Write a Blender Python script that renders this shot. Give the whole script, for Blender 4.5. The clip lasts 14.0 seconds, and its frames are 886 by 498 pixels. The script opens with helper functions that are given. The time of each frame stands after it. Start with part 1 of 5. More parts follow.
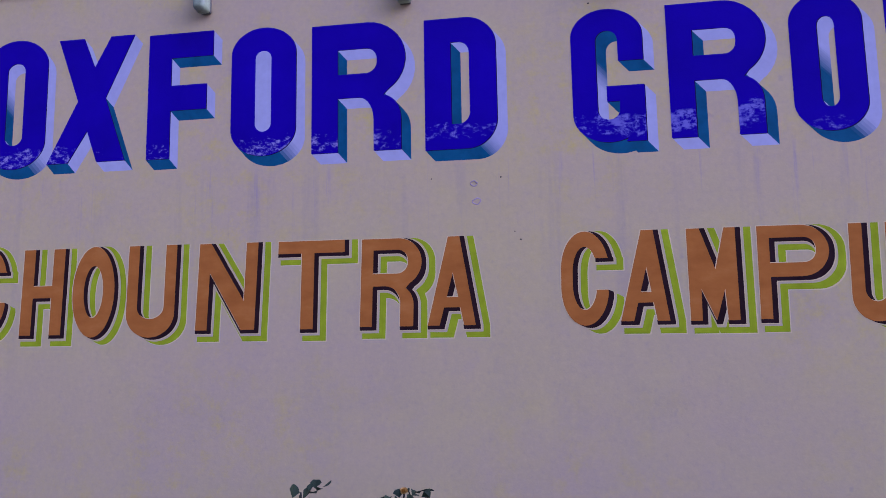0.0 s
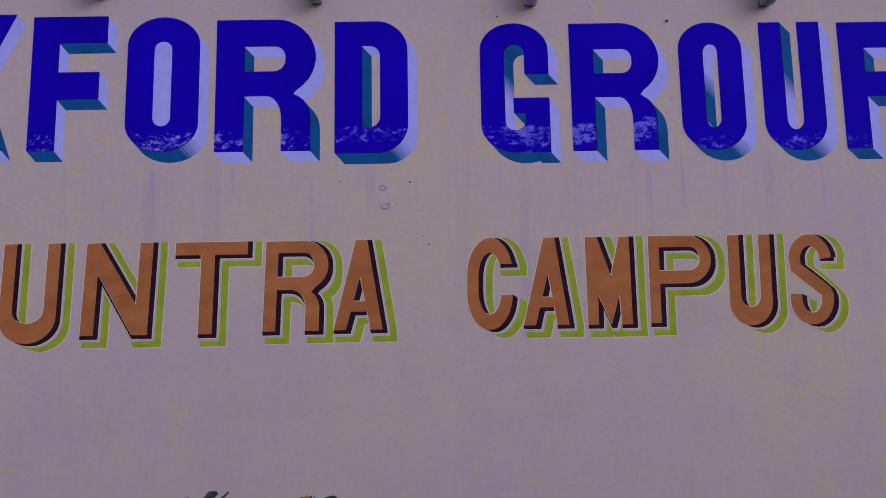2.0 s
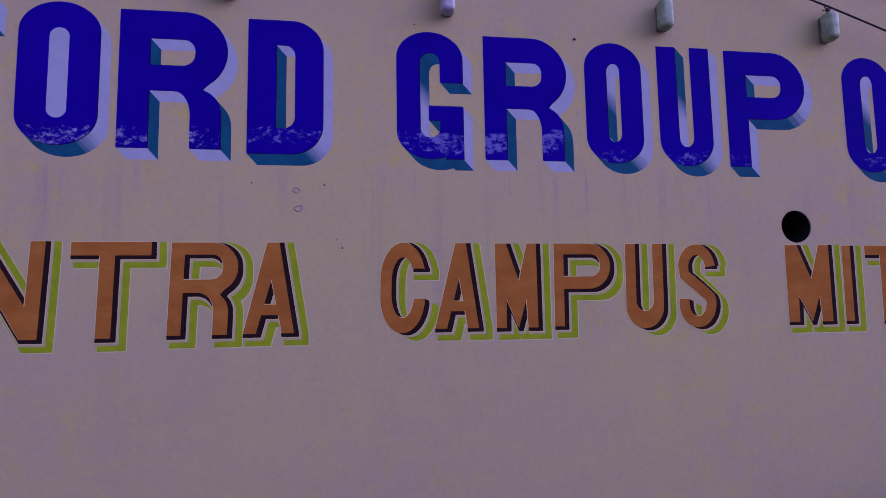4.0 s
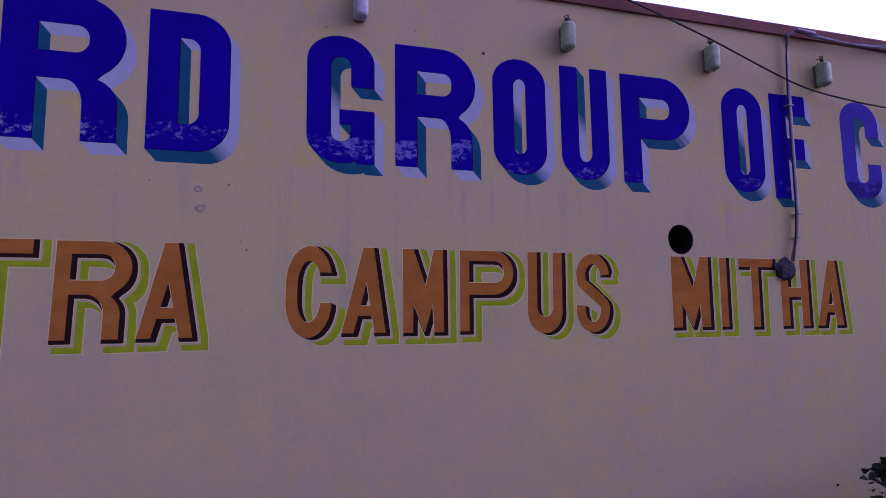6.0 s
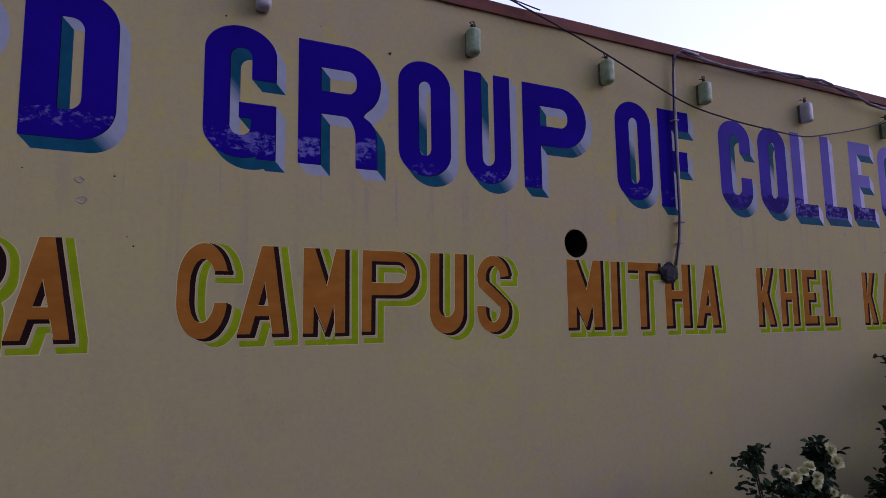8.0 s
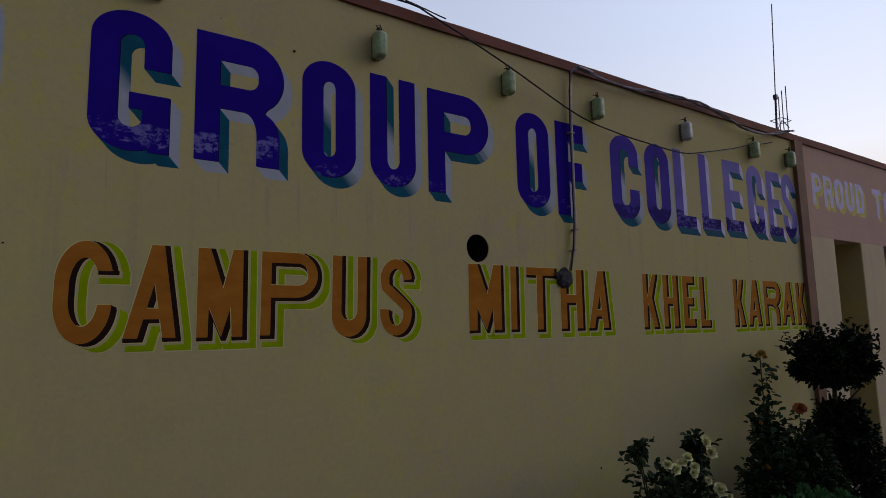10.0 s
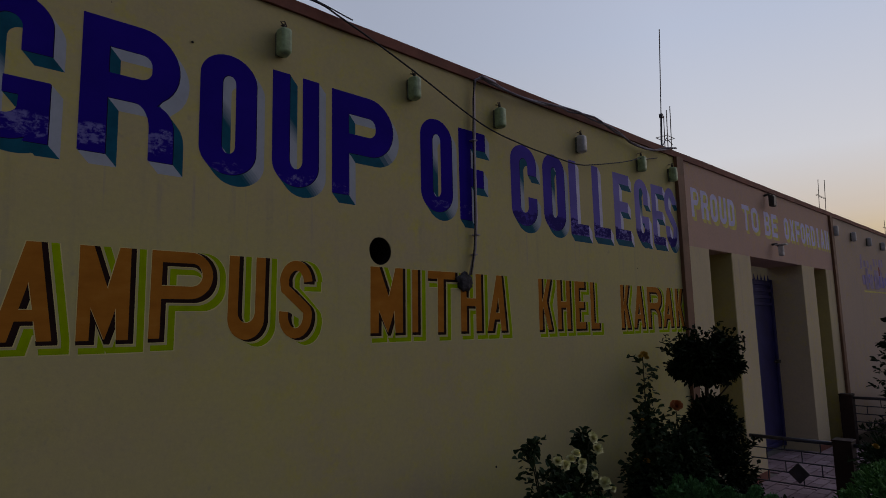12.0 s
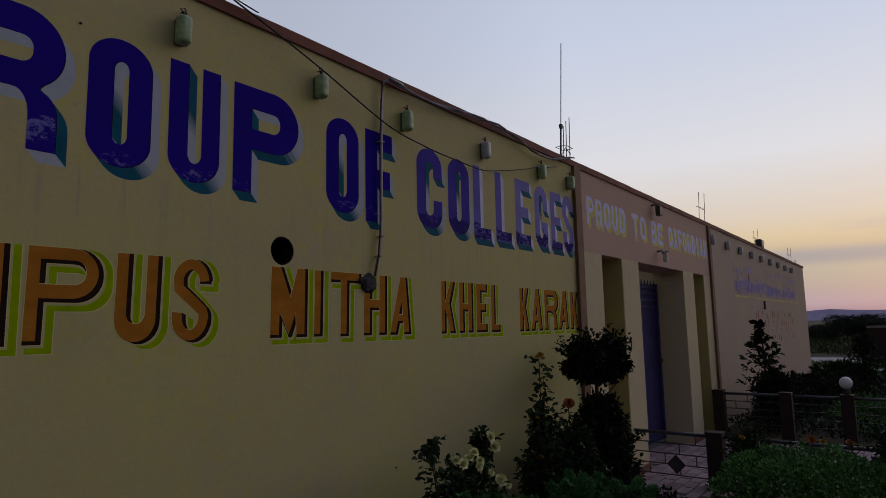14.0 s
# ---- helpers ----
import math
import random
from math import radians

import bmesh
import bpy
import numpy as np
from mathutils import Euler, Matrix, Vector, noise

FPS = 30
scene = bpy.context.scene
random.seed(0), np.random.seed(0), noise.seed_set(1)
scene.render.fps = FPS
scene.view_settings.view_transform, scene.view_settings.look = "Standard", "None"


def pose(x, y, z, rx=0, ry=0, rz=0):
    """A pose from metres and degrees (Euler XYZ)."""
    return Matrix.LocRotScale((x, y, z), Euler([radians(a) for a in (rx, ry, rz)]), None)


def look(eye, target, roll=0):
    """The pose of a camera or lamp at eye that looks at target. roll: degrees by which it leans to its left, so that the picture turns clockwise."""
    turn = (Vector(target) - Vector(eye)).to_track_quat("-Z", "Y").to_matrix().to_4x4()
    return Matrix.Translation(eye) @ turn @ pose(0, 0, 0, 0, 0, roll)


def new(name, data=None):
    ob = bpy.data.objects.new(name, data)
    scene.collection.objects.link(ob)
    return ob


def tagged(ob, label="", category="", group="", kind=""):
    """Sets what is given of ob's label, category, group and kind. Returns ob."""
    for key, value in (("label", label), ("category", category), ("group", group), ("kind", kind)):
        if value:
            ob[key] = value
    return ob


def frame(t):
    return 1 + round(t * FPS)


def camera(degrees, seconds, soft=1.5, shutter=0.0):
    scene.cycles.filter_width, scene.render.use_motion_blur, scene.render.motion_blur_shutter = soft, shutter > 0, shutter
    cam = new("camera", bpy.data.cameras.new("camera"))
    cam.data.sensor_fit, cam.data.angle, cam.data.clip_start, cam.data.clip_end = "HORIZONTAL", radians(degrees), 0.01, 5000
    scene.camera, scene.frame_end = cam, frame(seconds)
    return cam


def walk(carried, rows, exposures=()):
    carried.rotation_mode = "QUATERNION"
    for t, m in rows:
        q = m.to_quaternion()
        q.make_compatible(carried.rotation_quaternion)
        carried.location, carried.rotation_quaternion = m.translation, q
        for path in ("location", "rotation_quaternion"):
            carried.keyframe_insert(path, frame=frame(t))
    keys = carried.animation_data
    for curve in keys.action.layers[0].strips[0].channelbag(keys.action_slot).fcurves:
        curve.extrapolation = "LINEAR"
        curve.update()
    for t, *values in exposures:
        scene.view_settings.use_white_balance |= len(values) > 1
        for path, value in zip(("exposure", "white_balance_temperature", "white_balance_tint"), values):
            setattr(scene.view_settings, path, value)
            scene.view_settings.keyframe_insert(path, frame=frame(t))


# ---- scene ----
cam = camera(71.2, 14.0, soft=0.75)
PATH = [
    (0, (1.76, -2.212, 1.532), (1.474, -0.245, 1.748), -1.0),
    (0.5, (1.769, -2.207, 1.528), (1.555, -0.231, 1.751), -1.0),
    (1, (1.767, -2.207, 1.521), (1.63, -0.225, 1.75), -1.0),
    (1.5, (1.765, -2.213, 1.517), (1.701, -0.228, 1.751), -1.0),
    (2, (1.759, -2.216, 1.524), (1.77, -0.23, 1.756), -1.0),
    (2.5, (1.744, -2.236, 1.552), (1.839, -0.249, 1.763), -0.9),
    (3, (1.752, -2.239, 1.557), (1.914, -0.257, 1.765), -0.9),
    (5.5, (1.742, -2.271, 1.53), (2.256, -0.353, 1.77), -0.9),
    (6, (1.739, -2.268, 1.537), (2.328, -0.372, 1.774), -0.8),
    (6.5, (1.748, -2.267, 1.527), (2.406, -0.394, 1.772), -1.0),
    (7, (1.747, -2.266, 1.531), (2.48, -0.42, 1.773), -0.9),
    (7.5, (1.756, -2.267, 1.529), (2.551, -0.449, 1.774), -0.9),
    (8, (1.751, -2.271, 1.532), (2.621, -0.486, 1.77), -0.9),
    (10.5, (1.744, -2.269, 1.51), (2.947, -0.692, 1.77), -1.3),
    (11, (1.742, -2.279, 1.514), (3.007, -0.751, 1.771), -1.2),
    (11.5, (1.74, -2.285, 1.518), (3.064, -0.807, 1.773), -1.2),
    (12, (1.737, -2.285, 1.513), (3.117, -0.861, 1.771), -1.3),
    (12.5, (1.737, -2.287, 1.518), (3.17, -0.915, 1.775), -1.2),
    (13, (1.743, -2.283, 1.518), (3.23, -0.971, 1.774), -1.2),
    (13.5, (1.731, -2.288, 1.518), (3.269, -1.035, 1.771), -1.3),
    (14, (1.724, -2.295, 1.52), (3.309, -1.101, 1.772), -1.2),
]
EXPOSURES = [(0, 2.75, 4870, 67), (1.5, 2.65, 4920, 70), (3, 2.39, 5000, 80), (6.5, 1.90, 5130, 82), (7, 1.84, 5150, 81), (7.5, 1.82, 5340, 61), (8.2, 1.67, 5620, 40), (10.5, 0.94, 6400, 18), (11.2, 0.70, 6440, 18), (12.5, 0.49, 6460, 18), (13.2, 0.59, 6600, 18), (14, 0.78, 6590, 18)]
walk(cam, [(t, look(eye, target, roll)) for t, eye, target, roll in PATH], EXPOSURES)

# ---------------------------------------------------------------- light
SUN_AZ = radians(102)  # clockwise from +y: the sunset glow lies along the wall
world = bpy.data.worlds.new("dusk_sky")
scene.world = world
world.use_nodes = True
wn = world.node_tree
sky = wn.nodes.new("ShaderNodeTexSky")
sky.sky_type = "NISHITA"
sky.sun_disc = False
sky.sun_elevation = radians(1.5)
sky.sun_rotation = SUN_AZ
sky.dust_density = 1.2
sky.ozone_density = 3.0
# thin high haze after sunset: pale lilac above, peach low down, brighter towards the sunset
coord = wn.nodes.new("ShaderNodeTexCoord")
split = wn.nodes.new("ShaderNodeSeparateXYZ")
wn.links.new(coord.outputs["Generated"], split.inputs[0])
haze = wn.nodes.new("ShaderNodeValToRGB")
stops = [(0.0, (0.22, 0.21, 0.32)), (0.025, (0.37, 0.335, 0.40)), (0.044, (0.42, 0.385, 0.365)), (0.072, (0.49, 0.46, 0.36)), (0.083, (0.37, 0.36, 0.36)), (0.092, (0.38, 0.37, 0.37)), (0.104, (0.64, 0.52, 0.33)), (0.118, (0.74, 0.60, 0.36)), (0.15, (0.76, 0.67, 0.52)), (0.24, (0.78, 0.81, 0.81)), (0.42, (0.62, 0.71, 0.83)), (1.0, (0.36, 0.42, 0.60))]
while len(haze.color_ramp.elements) < len(stops):
    haze.color_ramp.elements.new(0.5)
for e, (at, c) in zip(haze.color_ramp.elements, stops):
    e.position, e.color = at, (*c, 1)
wn.links.new(split.outputs[2], haze.inputs[0])
toward = wn.nodes.new("ShaderNodeVectorMath")
toward.operation = "DOT_PRODUCT"
toward.inputs[1].default_value = (math.sin(SUN_AZ - 0.6), math.cos(SUN_AZ - 0.6), 0)
wn.links.new(coord.outputs["Generated"], toward.inputs[0])
glow = wn.nodes.new("ShaderNodeMapRange")
glow.interpolation_type = "SMOOTHSTEP"
for i, v in enumerate((-0.25, 0.5, 0.205, 1.0)):
    glow.inputs[i + 1].default_value = v
wn.links.new(toward.outputs["Value"], glow.inputs[0])
dim = wn.nodes.new("ShaderNodeVectorMath")
dim.operation = "SCALE"
stretch = wn.nodes.new("ShaderNodeMapping")
stretch.inputs["Scale"].default_value = (2.0, 2.0, 17.0)
wn.links.new(coord.outputs["Generated"], stretch.inputs[0])
wisps = wn.nodes.new("ShaderNodeTexNoise")
wisps.inputs["Scale"].default_value, wisps.inputs["Detail"].default_value = 1.3, 4.0
wn.links.new(stretch.outputs[0], wisps.inputs["Vector"])
thin = wn.nodes.new("ShaderNodeMapRange")
for i, v in enumerate((0.51, 0.66, 0.0, 0.5)):
    thin.inputs[i + 1].default_value = v
wn.links.new(wisps.outputs[0], thin.inputs[0])
low = wn.nodes.new("ShaderNodeMapRange")
for i, v in enumerate((0.09, 0.17, 1.0, 0.0)):
    low.inputs[i + 1].default_value = v
wn.links.new(split.outputs[2], low.inputs[0])
cover = wn.nodes.new("ShaderNodeMath")
cover.operation = "MULTIPLY"
wn.links.new(thin.outputs[0], cover.inputs[0])
wn.links.new(low.outputs[0], cover.inputs[1])
veil = wn.nodes.new("ShaderNodeMix")
veil.data_type = "RGBA"
veil.inputs[7].default_value = (0.40, 0.38, 0.45, 1)
wn.links.new(cover.outputs[0], veil.inputs[0])
wn.links.new(haze.outputs[0], veil.inputs[6])
wn.links.new(veil.outputs[2], dim.inputs[0])
wn.links.new(glow.outputs[0], dim.inputs["Scale"])
hazy = wn.nodes.new("ShaderNodeBackground")
hazy.inputs[1].default_value = 0.50
away = wn.nodes.new("ShaderNodeMapRange")  # a little deeper blue away from the sunset, over the building
for i, v in enumerate((0.38, 0.70, 1.0, 0.78)):
    away.inputs[i + 1].default_value = v
wn.links.new(split.outputs[1], away.inputs[0])
deeper = wn.nodes.new("ShaderNodeVectorMath")
deeper.operation = "SCALE"
wn.links.new(dim.outputs[0], deeper.inputs[0])
wn.links.new(away.outputs[0], deeper.inputs["Scale"])
wn.links.new(deeper.outputs[0], hazy.inputs[0])
both = wn.nodes.new("ShaderNodeAddShader")
wn.links.new(sky.outputs[0], wn.nodes["Background"].inputs[0])
wn.nodes["Background"].inputs[1].default_value = 0.02
wn.links.new(wn.nodes["Background"].outputs[0], both.inputs[0])
wn.links.new(hazy.outputs[0], both.inputs[1])
wn.links.new(both.outputs[0], wn.nodes["World Output"].inputs[0])

sun_data = bpy.data.lights.new("sun", "SUN")
sun_data.energy = 0.12
sun_data.angle = radians(35)
sun_data.color = (1.0, 0.82, 0.68)
sun = new("sun", sun_data)
sun.matrix_basis = look((30, -12, 14), (0, 0, 0))


# ---------------------------------------------------------------- materials
def mat(name, rough=0.8, metal=0.0, spec=0.3):
    m = bpy.data.materials.new(name)
    m.use_nodes = True
    b = m.node_tree.nodes["Principled BSDF"]
    b.inputs["Roughness"].default_value = rough
    b.inputs["Metallic"].default_value = metal
    b.inputs["Specular IOR Level"].default_value = spec
    return m, m.node_tree, b


def node(nt, kind, **values):
    n = nt.nodes.new(kind)
    for key, value in values.items():
        n.inputs[key].default_value = value
    return n


def noise_of(nt, coord, scale, detail=5.0, rough=0.6, stretch=None):
    n = node(nt, "ShaderNodeTexNoise", Scale=scale, Detail=detail, Roughness=rough)
    if stretch:
        mp = node(nt, "ShaderNodeMapping", Scale=stretch)
        nt.links.new(coord, mp.inputs[0])
        coord = mp.outputs[0]
    nt.links.new(coord, n.inputs["Vector"])
    return n.outputs[0]


def ramp(nt, value, stops):
    r = nt.nodes.new("ShaderNodeValToRGB")
    while len(r.color_ramp.elements) < len(stops):
        r.color_ramp.elements.new(0.5)
    for e, (at, c) in zip(r.color_ramp.elements, stops):
        e.position = at
        e.color = (*c, 1) if len(c) == 3 else c
    nt.links.new(value, r.inputs[0])
    return r.outputs[0]


def grey(nt, value, lo, hi):
    n = nt.nodes.new("ShaderNodeMapRange")
    n.inputs[1].default_value, n.inputs[2].default_value = lo, hi
    nt.links.new(value, n.inputs[0])
    return n.outputs[0]


def mixed(nt, fac, a, b, kind="MIX"):
    n = nt.nodes.new("ShaderNodeMix")
    n.data_type, n.blend_type = "RGBA", kind
    for sock, v in ((n.inputs[0], fac), (n.inputs[6], a), (n.inputs[7], b)):
        if isinstance(v, (int, float)):
            sock.default_value = v
        elif isinstance(v, tuple):
            sock.default_value = (*v, 1)
        else:
            nt.links.new(v, sock)
    return n.outputs[2]


def times(nt, a, b, op="MULTIPLY"):
    n = nt.nodes.new("ShaderNodeMath")
    n.operation = op
    for sock, v in ((n.inputs[0], a), (n.inputs[1], b)):
        if isinstance(v, (int, float)):
            sock.default_value = v
        else:
            nt.links.new(v, sock)
    return n.outputs[0]


def bump(nt, b, height, strength, distance):
    n = node(nt, "ShaderNodeBump", Strength=strength, Distance=distance)
    nt.links.new(height, n.inputs["Height"])
    nt.links.new(n.outputs[0], b.inputs["Normal"])


def position(nt):
    return nt.nodes.new("ShaderNodeNewGeometry").outputs["Position"]


def simple(name, color, rough=0.8, metal=0.0, vary=0.25, scale=8.0, relief=0.15, depth=0.004, spec=0.3, fine=60.0, grit=0.18):
    """A surface of one colour with blotches, grain and a little relief."""
    m, nt, b = mat(name, rough, metal, spec)
    p = position(nt)
    big, small = noise_of(nt, p, scale), noise_of(nt, p, fine, 3)
    dark = tuple(c * (1 - vary) for c in color)
    light = tuple(min(1, c * (1 + vary)) for c in color)
    c = ramp(nt, big, [(0.3, dark), (0.7, light)])
    c = mixed(nt, grey(nt, small, 0.3, 0.7), c, mixed(nt, grit, c, (0.02, 0.02, 0.02)))
    nt.links.new(c, b.inputs["Base Color"])
    if relief:
        bump(nt, b, small, relief, depth)
    return m


def plaster(name, base, second, streak):
    """Painted cement plaster: cloudy colour, trowel waves, vertical rain streaks and small stains."""
    m, nt, b = mat(name, 0.88, 0, 0.15)
    p = position(nt)
    warm = (base[0] * 1.06, base[1] * 1.06, base[2] * 0.46)
    cool = (second[0] * 0.93, second[1] * 0.94, second[2] * 1.12)
    cloud = noise_of(nt, p, 0.9, 6, 0.65)
    mid = noise_of(nt, p, 5.5, 6, 0.7)
    fine = noise_of(nt, p, 130, 3)
    c = mixed(nt, grey(nt, cloud, 0.37, 0.66), base, second)
    c = mixed(nt, times(nt, grey(nt, mid, 0.35, 0.75), 0.5), c, mixed(nt, 0.35, c, streak))
    patch = noise_of(nt, p, 10.0, 7, 0.8)
    c = mixed(nt, times(nt, grey(nt, patch, 0.50, 0.66), times(nt, grey(nt, noise_of(nt, p, 1.1, 3), 0.40, 0.62), 0.78)), c, warm)
    c = mixed(nt, times(nt, grey(nt, patch, 0.48, 0.32), 0.30), c, cool)
    run = noise_of(nt, p, 1.0, 4, 0.6, (9.0, 1.0, 0.55))
    sp = nt.nodes.new("ShaderNodeSeparateXYZ")
    nt.links.new(p, sp.inputs[0])
    below = times(nt, grey(nt, sp.outputs[2], 2.15, 2.05), grey(nt, sp.outputs[2], 1.2, 2.0))
    c = mixed(nt, times(nt, times(nt, grey(nt, run, 0.54, 0.70), below), 0.46), c, streak)
    drip = noise_of(nt, p, 1.0, 5, 0.65, (27.0, 1.0, 1.1))  # thin runs washed down from the lettering
    under = times(nt, grey(nt, sp.outputs[2], 2.14, 2.06), grey(nt, sp.outputs[2], 1.72, 2.05))
    c = mixed(nt, times(nt, times(nt, grey(nt, drip, 0.58, 0.70), under), 0.50), c, (streak[0] * 0.9, streak[1] * 0.85, streak[2] * 1.35))
    dirt = noise_of(nt, p, 2.2, 8, 0.75)
    c = mixed(nt, times(nt, grey(nt, dirt, 0.53, 0.74), 0.34), c, streak)
    grain = noise_of(nt, p, 46, 5, 0.75)
    c = mixed(nt, times(nt, grey(nt, grain, 0.5, 0.78), 0.30), c, tuple(min(1, v * 1.25) for v in base))
    c = mixed(nt, times(nt, grey(nt, grain, 0.46, 0.26), 0.33), c, streak)
    specks = noise_of(nt, p, 17, 2, 0.5)
    c = mixed(nt, times(nt, grey(nt, specks, 0.72, 0.78), 0.35), c, streak)
    nt.links.new(c, b.inputs["Base Color"])
    h = times(nt, times(nt, mid, 1.2), times(nt, fine, 0.24), "ADD")
    bump(nt, b, h, 0.22, 0.006)
    return m


WALL = plaster("cream_plaster", (0.575, 0.508, 0.210), (0.535, 0.443, 0.256), (0.345, 0.303, 0.242))
PIER = plaster("pale_pier_plaster", (0.65, 0.54, 0.34), (0.61, 0.50, 0.34), (0.4, 0.34, 0.28))
ROSE = plaster("dusty_rose_plaster", (0.60, 0.40, 0.32), (0.56, 0.38, 0.32), (0.37, 0.29, 0.26))
FARW = plaster("mauve_plaster", (0.54, 0.41, 0.32), (0.50, 0.39, 0.33), (0.35, 0.29, 0.27))
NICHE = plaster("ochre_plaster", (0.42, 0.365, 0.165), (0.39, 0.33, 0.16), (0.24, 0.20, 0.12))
BAND = simple("brick_red_paint", (0.235, 0.085, 0.06), 0.75, vary=0.3, scale=4, relief=0.3)
TONES = [simple(f"blended_letter_paint_{i}", tuple(a + (b - a) * k for a, b in zip((0.43, 0.47, 0.565), (0.008, 0.098, 0.165))), 0.6, vary=0.1, scale=14, relief=0.05, spec=0.04, grit=0.05) for i, k in enumerate((j + 0.5) / 14 for j in range(14))]
PILLAR = simple("brown_paint", (0.21, 0.105, 0.062), 0.7, vary=0.25, scale=5, relief=0.25)
ROOF = simple("roof_concrete", (0.32, 0.3, 0.27), 0.9, vary=0.2, scale=3)
# near-black that stands in for the shade inside holes
DARK = simple("hole_shade_black", (0.012, 0.011, 0.011), 0.95, vary=0.1, relief=0)
TEAL = simple("teal_paint", (0.008, 0.098, 0.165), 0.6, vary=0.22, scale=14, relief=0.08, spec=0.04, grit=0.05)
LILAC = simple("pale_lilac_paint", (0.43, 0.47, 0.565), 0.65, vary=0.07, scale=14, relief=0.08, spec=0.04, grit=0.05)
PALE = simple("sun_bleached_lilac_paint", (0.70, 0.68, 0.88), 0.65, vary=0.12, scale=9, relief=0.08, spec=0.04, grit=0.08)
NAVY = simple("dark_navy_paint", (0.012, 0.005, 0.05), 0.6, vary=0.2, scale=14, relief=0.05, spec=0.04, grit=0.05)
BLACK = simple("black_paint", (0.026, 0.013, 0.013), 0.6, vary=0.3, scale=12, relief=0.08, spec=0.02, grit=0.05)
LIME = simple("lime_green_paint", (0.31, 0.44, 0.0005), 0.85, vary=0.15, scale=12, relief=0.08, spec=0.0, grit=0.05)
CREAM = simple("pale_outline_paint", (0.72, 0.62, 0.27), 0.8, vary=0.1, scale=12, relief=0.08, spec=0.04, grit=0.05)
YELLOW = simple("pale_yellow_paint", (0.70, 0.63, 0.20), 0.7, vary=0.15, scale=12, relief=0.08, spec=0.04, grit=0.05)
WHITE = simple("lavender_white_paint", (0.68, 0.65, 0.97), 0.7, vary=0.15, scale=12, relief=0.08, spec=0.04, grit=0.05)
RED = simple("red_script_paint", (0.36, 0.12, 0.09), 0.7, vary=0.2, scale=12, relief=0.05, spec=0.04, grit=0.05)
VIOLET = simple("violet_paint", (0.29, 0.25, 0.62), 0.7, vary=0.25, scale=12, relief=0.05, spec=0.04, grit=0.05)


def blue_paint(name, body, worn, lo, hi, amount, gain=0.09):
    """Gloss blue letter paint, scuffed in a ragged band near the letters' feet."""
    m, nt, b = mat(name, 0.85, 0, 0.04)
    p = position(nt)
    c = ramp(nt, noise_of(nt, p, 3.5, 4), [(0.3, tuple(v * 0.85 for v in body)), (0.7, tuple(v * 1.15 for v in body))])
    sp = nt.nodes.new("ShaderNodeSeparateXYZ")
    nt.links.new(p, sp.inputs[0])
    wave = times(nt, times(nt, noise_of(nt, p, 6, 3), -0.5, "ADD"), 0.12)
    z = times(nt, sp.outputs[2], wave, "ADD")
    mid, half = (lo + hi) / 2, (hi - lo) / 2
    near = grey(nt, times(nt, times(nt, z, -mid, "ADD"), 0, "ADD"), -half, -half * 0.5)
    away = grey(nt, times(nt, z, -mid, "ADD"), half, half * 0.5)
    band = times(nt, near, away)
    patchy = grey(nt, noise_of(nt, p, 3.3, 3), 0.36, 0.58)
    lift = times(nt, times(nt, patchy, 0.16, "MULTIPLY"), gain, "ADD")
    chips = grey(nt, times(nt, noise_of(nt, p, 30, 7, 0.75, (1.0, 1.0, 1.5)), times(nt, band, lift), "ADD"), 0.70, 0.80)
    nt.links.new(mixed(nt, times(nt, times(nt, chips, band), amount), c, worn), b.inputs["Base Color"])
    bump(nt, b, noise_of(nt, p, 90, 3), 0.12, 0.004)
    return m


BLUE = blue_paint("royal_blue_paint", (0.020, 0.007, 0.27), (0.42, 0.39, 0.62), 2.14, 2.26, 0.75, 0.048)
BLUE_C = blue_paint("royal_blue_paint_scrubbed", (0.020, 0.007, 0.27), (0.24, 0.23, 0.58), 2.135, 2.265, 0.72, 0.12)
BLUE_D = blue_paint("royal_blue_paint_rubbed", (0.020, 0.007, 0.27), (0.27, 0.25, 0.58), 2.165, 2.265, 0.72, 0.10)
BLUE_B = blue_paint("royal_blue_paint_less_worn", (0.020, 0.007, 0.27), (0.26, 0.24, 0.52), 2.115, 2.20, 0.6, 0.05)
FADED = blue_paint("faded_blue_paint", (0.25, 0.22, 0.56), (0.03, 0.02, 0.17), 2.08, 2.26, 1.0, 0.24)
MIDF = blue_paint("weathered_blue_paint", (0.17, 0.14, 0.49), (0.03, 0.02, 0.16), 2.09, 2.24, 1.0, 0.22)
HALF = blue_paint("half_faded_blue_paint", (0.078, 0.055, 0.37), (0.03, 0.02, 0.16), 2.10, 2.22, 0.9, 0.2)


def brown_paint():
    """Brush-marked orange-brown enamel."""
    m, nt, b = mat("orange_brown_paint", 0.85, 0, 0.04)
    p = position(nt)
    brush = noise_of(nt, p, 5, 5, 0.65, (1.0, 1.0, 2.2))
    c = ramp(nt, brush, [(0.3, (0.36, 0.128, 0.016)), (0.55, (0.455, 0.172, 0.022)), (0.78, (0.53, 0.235, 0.040))])
    nt.links.new(c, b.inputs["Base Color"])
    bump(nt, b, noise_of(nt, p, 80, 3), 0.12, 0.003)
    return m


